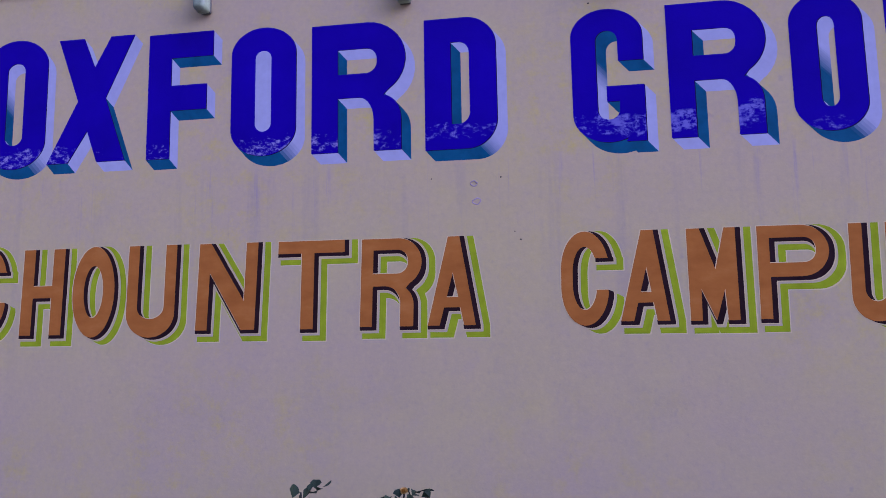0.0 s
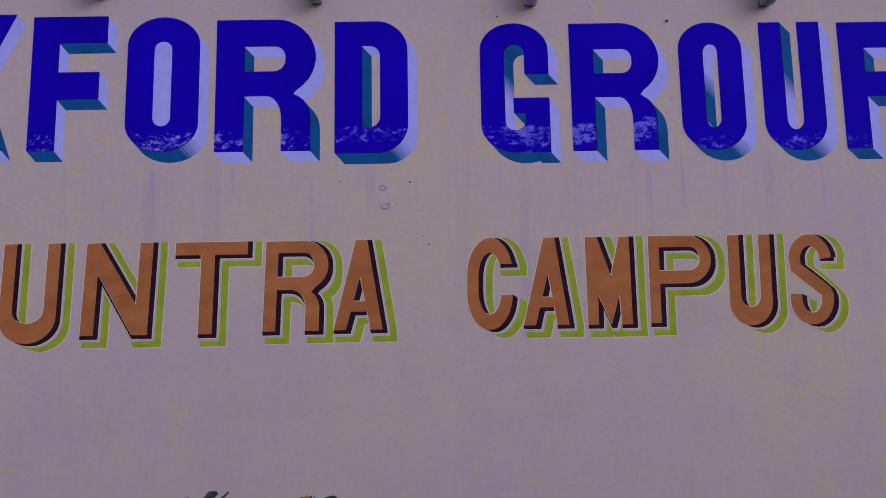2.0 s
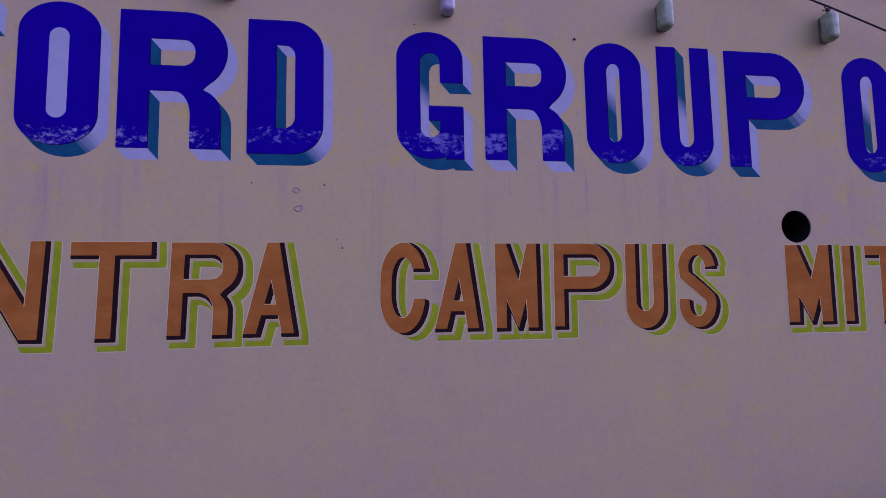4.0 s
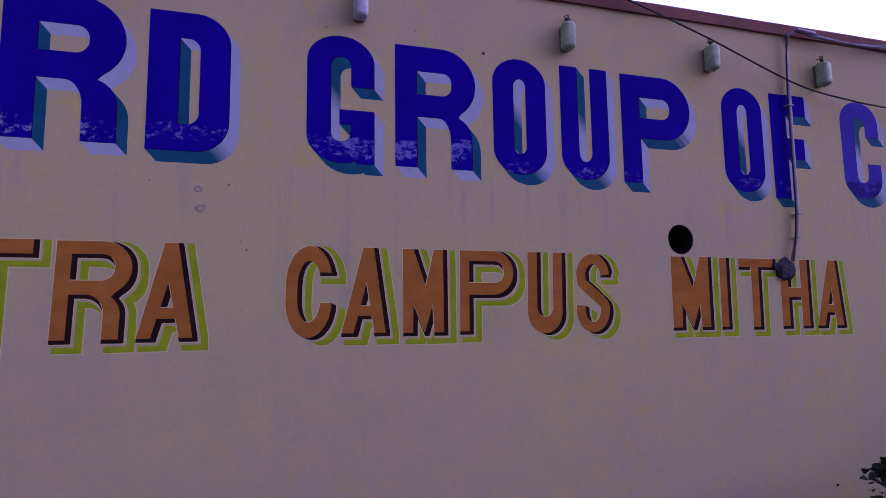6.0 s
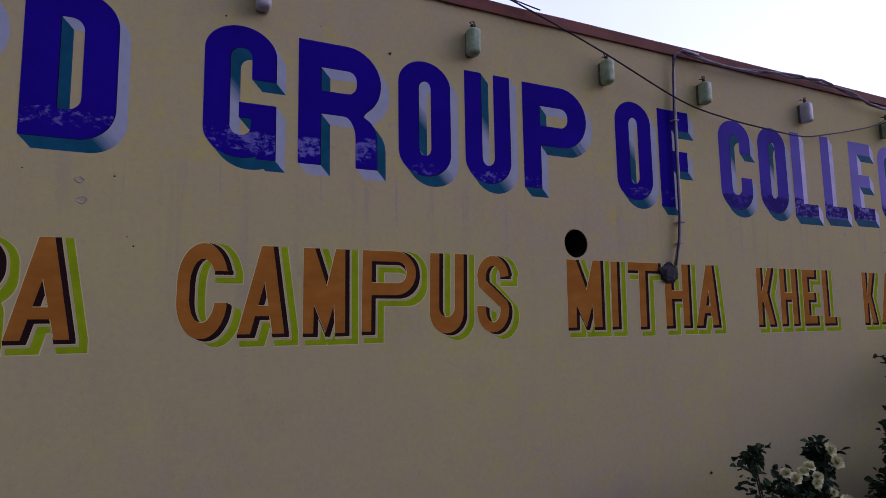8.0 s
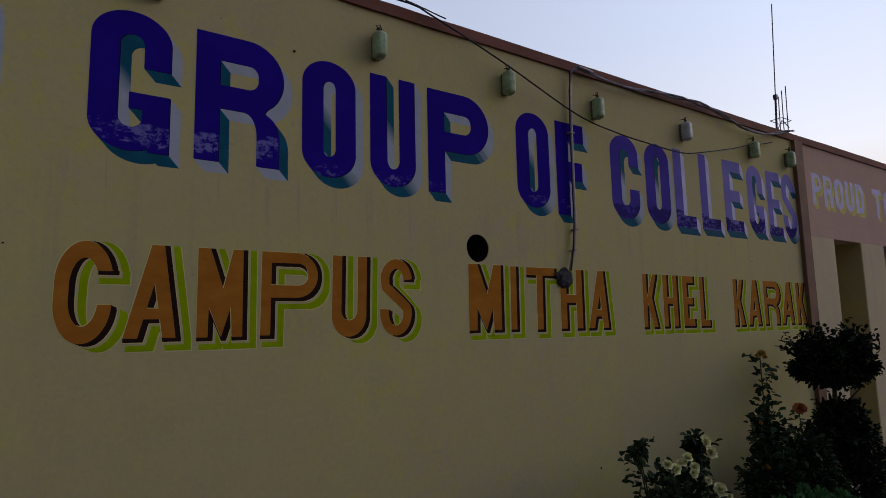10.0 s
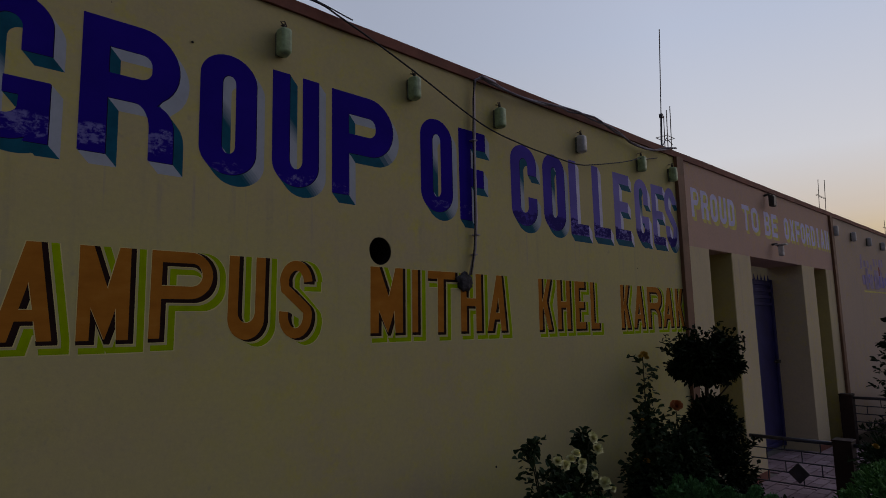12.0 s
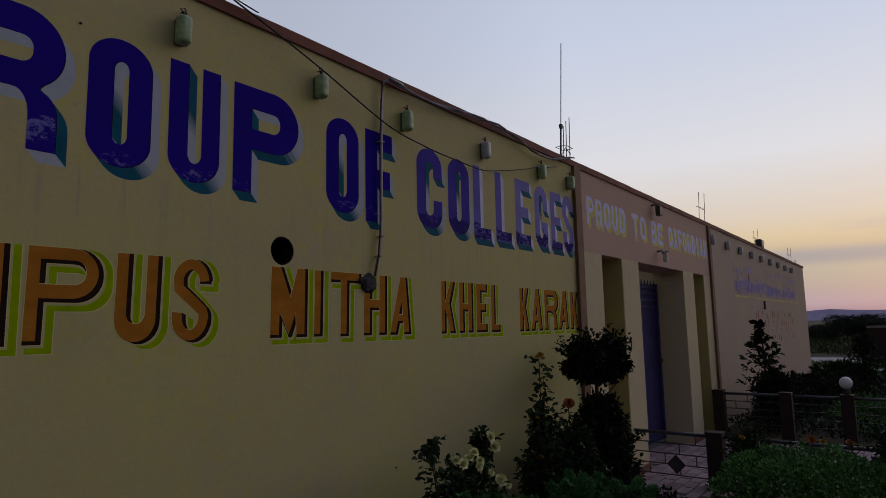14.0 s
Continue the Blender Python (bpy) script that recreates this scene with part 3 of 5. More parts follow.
def prism(loops, off0, off1, d0, d1, x, z, slant, sides=None, cap=True, first=0):
    """Paint laid on the wall: the outline shifted by off0 at d0 m proud, drawn out to off1 at d1 m. sides(normal, edge): material index of a drawn-out edge."""
    bm = bmesh.new()
    place = lambda p, off, d: (x + p[0] + off[0] + slant * p[1], -PROUD * d, z + p[1] + off[1])
    front = [[bm.verts.new(place(p, off0, d0)) for p in loop] for loop in loops]
    if cap:
        flat = [v for loop in front for v in loop]
        for tri in fill_loops([[Vector((p[0], p[1], 0)) for p in loop] for loop in loops]):
            if len(set(tri)) == 3:
                bm.faces.new([flat[i] for i in tri]).material_index = 0
    if off1:
        back = [[bm.verts.new(place(p, off1, d1)) for p in loop] for loop in loops]
        for n, (fr, ba, loop) in enumerate(zip(front, back, loops), first):
            area = sum(p[0] * q[1] - q[0] * p[1] for p, q in zip(loop, loop[1:] + loop[:1]))
            flip = (1 if area > 0 else -1) * (1 if n == 0 else -1)
            for i in range(len(fr)):
                j = (i + 1) % len(fr)
                dx, dz = loop[j][0] - loop[i][0], loop[j][1] - loop[i][1]
                ln = math.hypot(dx, dz)
                if ln < 1e-6:
                    continue
                nx, nz = flip * dz / ln, -flip * dx / ln
                f = bm.faces.new((fr[i], fr[j], ba[j], ba[i]))
                f.material_index = sides(nx, nz, n, loop[i]) if sides else 0
    return bm


def finer(loop, step):
    """The same outline with its long edges cut into short ones."""
    out = []
    for a, b in zip(loop, loop[1:] + loop[:1]):
        n = max(1, math.ceil(math.hypot(b[0] - a[0], b[1] - a[1]) / step))
        out += [(a[0] + (b[0] - a[0]) * i / n, a[1] + (b[1] - a[1]) * i / n) for i in range(n)]
    return out


def tone(v):
    """Letter-edge material for v from 0, lilac, to 1, teal."""
    return 0 if v < 0.05 else 1 if v > 0.95 else 2 + min(13, int((v - 0.05) / 0.9 * 14))


def edge_rings(name, loops, off1, d0, d1, x, z, slant, material, parent, label, sides=None):
    """The drawn-out edge of a letter, a ring for each outline."""
    for i, loop in enumerate(loops):
        part(name, prism([loop], (0, 0), off1, d0, d1, x, z, slant, sides, False, i), material, parent, label)


DRAW = (0.038, -0.043)


def blue_letter(sign, ch, x0, x1, z0, z1, s, face, straight="lilac", foot="teal"):
    """A blue block capital with painted-on depth: teal undersides, lilac flanks."""
    w, h = x1 - x0, z1 - z0
    loops = glyph(ch, w, h, s, 0.21)
    lilac, teal = 0, 1

    def side(nx, nz, n, p):
        upright, inner = abs(nx) > 0.97, p[0] < w * 0.6
        if ch == "X":
            if abs(nz) > 0.97:
                return teal if p[0] < w * 0.45 else lilac
            return teal if nx > 0 and p[1] < h * 0.499 and p[0] > w * 0.66 else lilac
        if ch == "R" and n == 0 and p[1] < h * 0.43 and p[0] > w * 0.72 and nx > 0.2:
            return teal  # outer flank of the leg
        if upright:
            if straight == "both":
                return tone((p[1] / h - 0.42) / 0.2) if inner else lilac
            if straight == "low":
                return tone((0.66 - p[1] / h) / 0.2) if inner and n > 0 else lilac
            if straight == "hole":
                return teal if n > 0 else lilac
            return teal if straight == "teal" and inner else lilac
        if straight == "both" and inner and p[1] > h * 0.45 and nx > 0 and nz < 0.2:
            return teal
        if n > 0 or ch == "R":
            return lilac
        if abs(nz) > 0.97 and ch not in "OUCS":
            return teal if foot == "teal" or p[1] > h * 0.3 else lilac
        return tone((0.86 - nx) / 0.5) if nz < 0 else lilac

    letter = part("letter", prism(loops, (0, 0), None, 0.0052, 0, x0, z0, 0), face, sign)
    if face not in (FADED, MIDF):
        part("dark_line", prism(loops, (0.0032, -0.0024), None, 0.0050, 0, x0, z0, 0), NAVY, letter, "thin dark edge line")
    if straight == "fill":  # the slot is painted lilac all over
        part("slot_fill", prism([loops[1]], (0, 0), None, 0.0051, 0, x0, z0, 0), LILAC, letter, "pale lilac slot")
    edge_rings("drawn_depth", [finer(loop, h * 0.02) for loop in loops], DRAW, 0.0048, 0.0014, x0, z0, 0, [PALE if face in (FADED, MIDF) else LILAC, TEAL, *TONES], letter, "teal and pale lilac shaded edges", side)


def drop(loops, dx, dz, d, x, z, slant, start=0.0, round_cut=False, level=0.0, end=None):
    """A letter's square-cornered drop shade: its outlines swept down and across, and across and down. level: height of a round letter, whose shade drops only towards its foot. end: a square-cut stroke end, from x to x at a height."""
    bm = bmesh.new()
    ways = [[(start, 0), (dx, 0), (dx, dz)], [(start, 0), (start, dz), (dx, dz)]]
    if round_cut:
        ways = [[(0, 0), (dx / 2, dz / 2), (dx, dz)]]
    for lift, way in zip((0.0, -0.00012), ways):
        for loop in loops:
            sink = [min(0.66, max(0.0, 1.2 - 1.6 * p[1] / level)) if level else 1.0 for p in loop]
            rings = [[bm.verts.new((x + p[0] + ox + slant * p[1], -PROUD * (d + lift - 0.0003 * i), z + p[1] + oz * f)) for p, f in zip(loop, sink)] for i, (ox, oz) in enumerate(way)]
            for a, b in zip(rings, rings[1:]):
                for i in range(len(a)):
                    j = (i + 1) % len(a)
                    if (a[i].co - a[j].co).length > 1e-6:
                        bm.faces.new((a[i], a[j], b[j], b[i]))
    if end:
        u0, u1, v = end
        corners = ((u0 + start * 0.3, v), (u1 + dx, v), (u1 + dx, v + dz), (u0 + start * 0.3, v + dz))
        bm.faces.new([bm.verts.new((x + u + slant * w, -PROUD * (d - 0.0007), z + w)) for u, w in corners])
    return bm


def brown_letter(sign, ch, x0, x1, z0, z1, s, slant=0.02, **form):
    """A brown capital with a black drop edge and a lime shadow set off by a pale gap."""
    w, h = x1 - x0, z1 - z0
    loops = brush_glyph(ch, w, h, s, **form)
    letter = part("letter", prism(loops, (0, 0), None, 0.0062, 0, x0, z0, slant), BROWN, sign)
    part("fine_outline", prism(loops, (-0.0026, 0.0024), None, 0.0060, 0, x0, z0, slant), CREAM, letter, "fine pale outline")
    end = (w - s * 1.1, w, h * 0.71) if ch == "C" else (w - s, w - 0.007, h * 0.738) if ch == "S" else None
    drops = (("black_edge", 0.0175, 0.0135, 0.0057, BLACK, "black painted drop edge"),
             ("fine_line", 0.0200, 0.0160, 0.0050, CREAM, "fine pale line"),
             ("plaster_gap", 0.0270, 0.0232, 0.0043, WALL, "bare plaster gap"),
             ("lime_shadow", 0.0505, 0.0430, 0.0035, LIME, "lime green painted shadow"),
             ("fine_line", 0.0542, 0.0466, 0.0024, CREAM, "fine pale line"))
    for name, dx, dz, d, material, label in drops:
        part(name, drop(loops, dx, -dz, d, x0, z0, slant, 0.009 if d < 0.004 else 0.0, ch in "OCUS", h if ch in "OCUS" else 0.0, end), material, letter, label)


def painted_sign(label):
    return tagged(thing("painted_sign", label, "painted sign"))


sign = painted_sign("royal blue block capitals with shaded edges painted on plaster")
L = blue_letter
L(sign, "O", -0.497, -0.204, 2.162, 2.715, 0.106, BLUE, "low")
L(sign, "X", -0.191, 0.183, 2.175, 2.698, 0.098, BLUE, "lilac")
L(sign, "F", 0.250, 0.527, 2.170, 2.686, 0.099, BLUE, "lilac")
L(sign, "O", 0.606, 0.873, 2.160, 2.678, 0.101, BLUE, "fill")
L(sign, "R", 0.937, 1.306, 2.156, 2.663, 0.104, BLUE, "teal", "lilac")
L(sign, "D", 1.379, 1.648, 2.144, 2.650, 0.100, BLUE_D, "teal")
L(sign, "G", 1.921, 2.173, 2.137, 2.634, 0.087, BLUE_C, "both")
L(sign, "R", 2.257, 2.587, 2.139, 2.629, 0.086, BLUE_C, "teal", "lilac")
L(sign, "O", 2.665, 2.900, 2.135, 2.626, 0.089, BLUE_B, "low")
L(sign, "U", 2.972, 3.198, 2.130, 2.623, 0.081, BLUE_B, "both")
L(sign, "P", 3.268, 3.624, 2.132, 2.619, 0.092, BLUE_B, "hole")
L(sign, "O", 3.805, 4.032, 2.119, 2.617, 0.084, BLUE_B, "low")
L(sign, "F", 4.086, 4.300, 2.100, 2.610, 0.092, BLUE_B, "lilac")
L(sign, "C", 4.523, 4.768, 2.120, 2.616, 0.084, HALF, "both", "lilac")
L(sign, "O", 4.836, 5.068, 2.118, 2.614, 0.088, HALF, "both")
L(sign, "L", 5.122, 5.335, 2.112, 2.613, 0.082, MIDF, "lilac")
L(sign, "L", 5.398, 5.612, 2.118, 2.620, 0.080, MIDF, "lilac")
L(sign, "E", 5.676, 5.898, 2.128, 2.622, 0.082, FADED, "lilac")
L(sign, "G", 5.975, 6.182, 2.135, 2.626, 0.074, FADED, "both")
L(sign, "E", 6.242, 6.438, 2.136, 2.616, 0.070, FADED, "lilac")
L(sign, "S", 6.455, 6.655, 2.132, 2.626, 0.070, FADED, "lilac")

sign = painted_sign("orange-brown capitals with black edges and lime green shadows on plaster")
M = brown_letter
M(sign, "C", -0.548, -0.345, 1.482, 1.842, 0.050)
M(sign, "H", -0.273, -0.091, 1.484, 1.825, 0.050, 0.025)
M(sign, "O", -0.048, 0.133, 1.473, 1.829, 0.048, 0.02)
M(sign, "U", 0.187, 0.389, 1.470, 1.826, 0.045, 0.024)
M(sign, "N", 0.479, 0.717, 1.494, 1.824, 0.047, 0.04)
M(sign, "T", 0.804, 1.063, 1.493, 1.822, 0.049, 0.02, stem=0.36)
M(sign, "R", 1.126, 1.352, 1.498, 1.820, 0.045, 0.03)
M(sign, "A", 1.378, 1.552, 1.499, 1.820, 0.041, 0.0, apex=(0.454, 0.695))
M(sign, "C", 1.853, 2.016, 1.491, 1.820, 0.040, 0.02)
M(sign, "A", 2.054, 2.217, 1.504, 1.818, 0.041, 0.0, apex=(0.490, 0.736))
M(sign, "M", 2.284, 2.443, 1.502, 1.817, 0.038, 0.0)
M(sign, "P", 2.508, 2.732, 1.504, 1.817, 0.038, 0.014)
M(sign, "U", 2.793, 2.946, 1.491, 1.816, 0.041, 0.02)
M(sign, "S", 3.010, 3.166, 1.490, 1.814, 0.042, 0.02)
M(sign, "M", 3.477, 3.672, 1.503, 1.811, 0.047, 0.01)
M(sign, "I", 3.731, 3.769, 1.503, 1.809, 0.038, 0.015)
M(sign, "T", 3.835, 4.030, 1.500, 1.809, 0.041, 0.02, stem=0.35)
M(sign, "H", 4.070, 4.231, 1.501, 1.808, 0.044, 0.015)
M(sign, "A", 4.276, 4.435, 1.500, 1.808, 0.042, 0.0, apex=(0.55, 0.82))
M(sign, "K", 4.739, 4.868, 1.497, 1.805, 0.034, 0.02)
M(sign, "H", 4.928, 5.066, 1.498, 1.805, 0.040, 0.014)
M(sign, "E", 5.123, 5.235, 1.498, 1.804, 0.044, 0.016)
M(sign, "L", 5.300, 5.398, 1.496, 1.804, 0.038, 0.018)
M(sign, "K", 5.684, 5.806, 1.494, 1.800, 0.038, 0.02)
M(sign, "A", 5.857, 6.012, 1.495, 1.800, 0.036, 0.0, apex=(0.49, 0.76))
M(sign, "R", 6.070, 6.290, 1.496, 1.798, 0.038, 0.01)
M(sign, "A", 6.304, 6.468, 1.497, 1.799, 0.036, 0.0, apex=(0.56, 0.82))
M(sign, "K", 6.527, 6.660, 1.495, 1.798, 0.038, 0.01)

sign = painted_sign("lavender-white capitals shaded pale yellow over the gate")


def pale_word(word, x0, x1, z0, z1):
    step = (x1 - x0) / len(word)
    for i, ch in enumerate(word):
        wide = step * (0.36 if ch == "I" else 0.78)
        loops = glyph(ch, wide, z1 - z0, 0.052, 0.25)
        x = x0 + i * step + (step * 0.72 - wide) / 2
        letter = part("letter", prism(loops, (0, 0), None, 0.005, 0, x, z0, 0), WHITE, sign)
        edge_rings("yellow_edge", loops, (0.04, -0.034), 0.0044, 0.0016, x, z0, 0, YELLOW, letter, "pale yellow painted edge")


pale_word("PROUD", 6.965, 7.96, 2.435, 2.695)
pale_word("TO", 8.115, 8.60, 2.43, 2.69)
pale_word("BE", 8.72, 9.16, 2.43, 2.685)
pale_word("OXFORDIAN", 9.34, 11.12, 2.44, 2.69)


def script_bars(label, x0, x1, z0, z1, gap, widths, material, seed):
    """Writing too faint to read: plain bars of its size."""
    rng = random.Random(seed)
    s = thing("painted_script", label, "painted script")
    x, k = x0, seed % 5 * 40
    while x < x1:
        k += 1
        w, h = rng.uniform(*widths), (z1 - z0) * rng.uniform(0.35, 1.0)
        zb = z0 + (z1 - z0 - h) * rng.random()
        part("bar", prism([[(0, 0), (w, 0), (w, h), (0, h)]], (0, 0), None, 0.004 + 0.0002 * k, 0, x, zb, rng.uniform(-0.25, 0.25)), material, s)
        x += w + rng.uniform(*gap)


SMEAR = simple("washed_out_lavender_paint", (0.40, 0.33, 0.50), 0.8, vary=0.3, scale=6, relief=0.05, spec=0.04, grit=0.05)
script_bars("worn violet script painted on the far wall", 12.75, 19.1, 2.02, 2.22, (0.0, 0.10), (0.04, 0.20), VIOLET, 3)
script_bars("washed-out lavender script painted on the far wall", 12.65, 19.2, 1.96, 2.30, (0.04, 0.30), (0.08, 0.30), SMEAR, 4)
script_bars("faint lavender script painted on the far wall", 12.6, 14.0, 2.24, 2.50, (0.03, 0.12), (0.05, 0.14), SMEAR, 5)
script_bars("faint lavender script painted on the far wall", 15.6, 19.2, 2.24, 2.58, (0.12, 0.45), (0.05, 0.16), SMEAR, 7)
script_bars("pale yellow underline strokes painted on the far wall", 12.7, 19.3, 1.925, 1.955, (0.02, 0.25), (0.3, 0.9), YELLOW, 6)
script_bars("one orange-brown stroke in the far wall's script", 13.72, 13.76, 2.06, 2.36, (0.1, 0.2), (0.08, 0.10), RED, 8)
for k, z in enumerate((1.56, 1.40, 1.24, 1.08)):
    script_bars("faded red marks painted low on the far wall", 14.2 + 0.3 * k, 18.6, z, z + 0.17, (0.10, 0.55), (0.03, 0.09), RED, 9 + k)
script_bars("small violet marks below the far wall's script", 14.4, 15.2, 1.62, 1.92, (0.12, 0.3), (0.05, 0.10), SMEAR, 15)


# ---------------------------------------------------------------- fittings on the wall
def bulkhead_lamp(x, z, glass, label, top_stub=True, size=1.0):
    lamp = thing("wall_lamp", label, "wall lamp", "lamps along the wall top", (x, 0, z))
    w, h = 0.029 * size, 0.062 * size
    part("base", box(-w * 0.72, w * 0.72, -0.016, -0.001, -h * 0.86, h * 0.86, 0.005), LAMPD, lamp)
    bm = bmesh.new()
    r = bmesh.ops.create_cube(bm, size=1)
    bmesh.ops.transform(bm, matrix=Matrix.LocRotScale((0, -0.044, 0), None, (2 * w, 0.058, 2 * h)), verts=r["verts"])
    for v in bm.verts:
        if v.co.y < -0.04:
            v.co.x *= 0.86
            v.co.z *= 0.93
    bmesh.ops.bevel(bm, geom=list(bm.edges), offset=0.016, segments=4, affect="EDGES", profile=0.5)
    part("diffuser", bm, glass, lamp, smooth=True)
    if top_stub:
        part("bracket", tube([(0, -0.03, h - 0.006), (0.004, -0.036, h + 0.010), (-0.004, -0.036, h + 0.02)], 0.008), LAMPB, lamp)
        part("wire", tube([(0, -0.036, h + 0.014), (-0.016, -0.04, h + 0.026), (0.004, -0.038, h + 0.034), (0.018, -0.03, h + 0.020), (0.006, -0.004, h + 0.030)], 0.0035, 5), REBAR, lamp)
    return lamp


green = "small green-stained wall lamp under the parapet"
bulkhead_lamp(0.496, 2.806, LAMPG, green)
bulkhead_lamp(1.311, 2.772, LAMPG, green)
bulkhead_lamp(2.116, 2.752, LAMPW, "small dusty white wall lamp under the parapet")
bulkhead_lamp(3.000, 2.737, LAMPG, green)
bulkhead_lamp(3.737, 2.727, LAMPG, green)
bulkhead_lamp(4.398, 2.722, LAMPG, green)
bulkhead_lamp(5.234, 2.730, LAMPW, "small dusty white wall lamp under the parapet")
bulkhead_lamp(6.050, 2.734, LAMPG, green)
bulkhead_lamp(6.566, 2.735, LAMPG, "small green wall lamp beside the brown pilaster")
for i in range(9):
    bulkhead_lamp(11.3 + 0.927 * i, 2.715, LAMPW, "small dusty wall lamp on the far wall", False, 1.15)


def cable(label, pts, r, name="cable"):
    """A slack cable through the given places, smoothed."""
    fine = []
    for i in range(len(pts) - 1):
        p0, p1, p2, p3 = (Vector(pts[max(0, min(len(pts) - 1, i + k))]) for k in (-1, 0, 1, 2))
        for s in range(8):
            u = s / 8
            fine.append(0.5 * ((2 * p1) + (p2 - p0) * u + (2 * p0 - 5 * p1 + 4 * p2 - p3) * u * u + (3 * p1 - p0 - 3 * p2 + p3) * u**3))
    fine.append(Vector(pts[-1]))
    return tagged(part(name, tube(fine, r, 6), CABLE), label, "cable")


cable("thin black cable sagging across the wall below the parapet", [(2.75, 0.1, 3.02), (3.12, -0.03, 2.985), (3.30, -0.05, 2.94), (3.70, -0.06, 2.813), (4.20, -0.06, 2.645), (4.55, -0.05, 2.600), (4.83, -0.05, 2.583), (5.15, -0.05, 2.575), (5.37, -0.05, 2.610), (5.75, -0.05, 2.695), (6.0, -0.05, 2.765), (6.12, -0.04, 2.785), (6.35, -0.02, 2.84)], 0.0042)
cable("thin black wire looping over the parapet edge", [(2.6, 0.2, 3.05), (3.0, 0.02, 3.03), (3.35, -0.05, 2.955)], 0.003)
for k in range(2):
    pts = []
    for i in range(26):
        x = 4.23 + i * 0.096
        sag = 2.925 - 0.03 * math.sin(i * 0.42) - 0.012 * (i > 8) - 0.02 * (i > 16) + (0.05 * max(0, (i - 21)) / 4)
        pts.append((x, -0.05 - 0.008 * math.cos(i * 1.3 + 3.1 * k), sag + 0.007 * math.sin(i * 0.9 + 3.1 * k)))
    tagged(part("cable", tube(pts, 0.0065, 6), LEAD), "grey cable bundle running along the parapet edge", "cable")

pipe = thing("conduit", "grey plastic conduit with a cable running down the wall", "conduit")
part("tube", tube([(4.36, -0.045, 2.925), (4.26, -0.045, 2.93), (4.207, -0.03, 2.905), (4.198, -0.022, 2.80), (4.187, -0.022, 2.40), (4.186, -0.022, 2.10), (4.172, -0.022, 1.94), (4.133, -0.02, 1.80)], 0.0088, 8), PIPE, pipe, smooth=True)
part("cable", tube([(4.194, -0.03, 2.90), (4.180, -0.024, 2.6), (4.174, -0.026, 2.3), (4.172, -0.026, 2.05), (4.158, -0.026, 1.92), (4.128, -0.03, 1.80)], 0.0035, 6), CABLE, pipe)
for z in (2.55, 2.02, 1.91):
    part("clip", box(4.158 + (z > 2) * 0.014, 4.178 + (z > 2) * 0.024, -0.036, -0.001, z - 0.003, z + 0.003), PIPE, pipe)


def lump(x, z, r):
    bm = bmesh.new()
    bmesh.ops.create_icosphere(bm, subdivisions=4, radius=1)
    for v in bm.verts:
        n = 1 + 0.32 * noise.noise(v.co * 1.9 + Vector((4, 1, 2))) + 0.16 * noise.noise(v.co * 6)
        v.co = Vector((v.co.x * r * n, v.co.y * r * 0.38 * n, v.co.z * r * n * 0.95))
    bmesh.ops.translate(bm, verts=bm.verts, vec=(x, -0.004, z))
    return bm


tagged(part("cement_patch", lump(4.098, 1.762, 0.055), simple("tarry_cement", (0.055, 0.05, 0.062), 0.85, vary=0.4, scale=30, relief=0.6, depth=0.01), smooth=True), "dark lump of cement sealing the conduit's end", "cement patch")


def ring_mark(x, z, r, seed):
    """A chipped ring scratched in the plaster."""
    rng = random.Random(seed)
    pts = [(x + r * (1 + 0.25 * rng.uniform(-1, 1)) * math.cos(a), -0.001, z + r * 0.8 * (1 + 0.25 * rng.uniform(-1, 1)) * math.sin(a)) for a in (2 * math.pi * i / 9 for i in range(10))]
    return tube(pts, 0.0018, 5)


tagged(part("wall_mark", ring_mark(1.556, 2.012, 0.012, 2), PIPE), "small chipped ring mark in the plaster", "wall mark", "marks on the plaster")
tagged(part("wall_mark", ring_mark(1.566, 1.944, 0.014, 5), PIPE), "small chipped ring mark in the plaster", "wall mark", "marks on the plaster")
tagged(part("wall_socket", box(15.02, 15.10, -0.03, -0.001, 1.74, 1.90, 0.008), LAMPB), "small black box fixed to the far wall", "junction box")
rng = random.Random(8)
# dark lumps, with the shade inside each nail hole as their colour
for x, z, r in ((2.629, 2.633, 0.005), (1.40, 2.035, 0.0025), (1.655, 2.03, 0.003), (1.72, 1.80, 0.003), (1.70, 1.83, 0.002), (4.307, 0.78, 0.006), (2.34, 2.69, 0.002), (1.99, 2.66, 0.003), (5.95, 1.93, 0.004)):
    tagged(part("nail_hole", lump(0, 0, r), DARK), "small dark nail hole in the plaster", "nail hole", "nail holes in the plaster").matrix_basis = Matrix.Translation((x, 0, z))

flood = thing("floodlight", "small black floodlight under the parapet over the gate", "floodlight", at=(8.79, 0, 2.81))
part("housing", box(-0.05, 0.05, -0.10, -0.05, -0.075, 0.045, 0.012), LAMPB, flood)
part("glass", box(-0.04, 0.04, -0.104, -0.1005, -0.062, 0.03), simple("dark_lamp_glass", (0.03, 0.03, 0.05), 0.5, vary=0.2, relief=0, spec=0.3), flood)
part("bracket", tube([(-0.02, 0, 0.05), (-0.02, -0.045, 0.06), (-0.01, -0.07, 0.035)], 0.012), LAMPB, flood)
cctv = thing("security_camera", "small white security camera above the gate", "camera", at=(8.88, 0, 2.31))
part("mount", tube([(0, -0.001, 0.03), (0, -0.05, 0.03), (0, -0.07, 0.0)], 0.012), LAMPB, cctv)
part("body", box(-0.026, 0.026, -0.115, -0.065, -0.10, 0.010, 0.012), LAMPW, cctv)
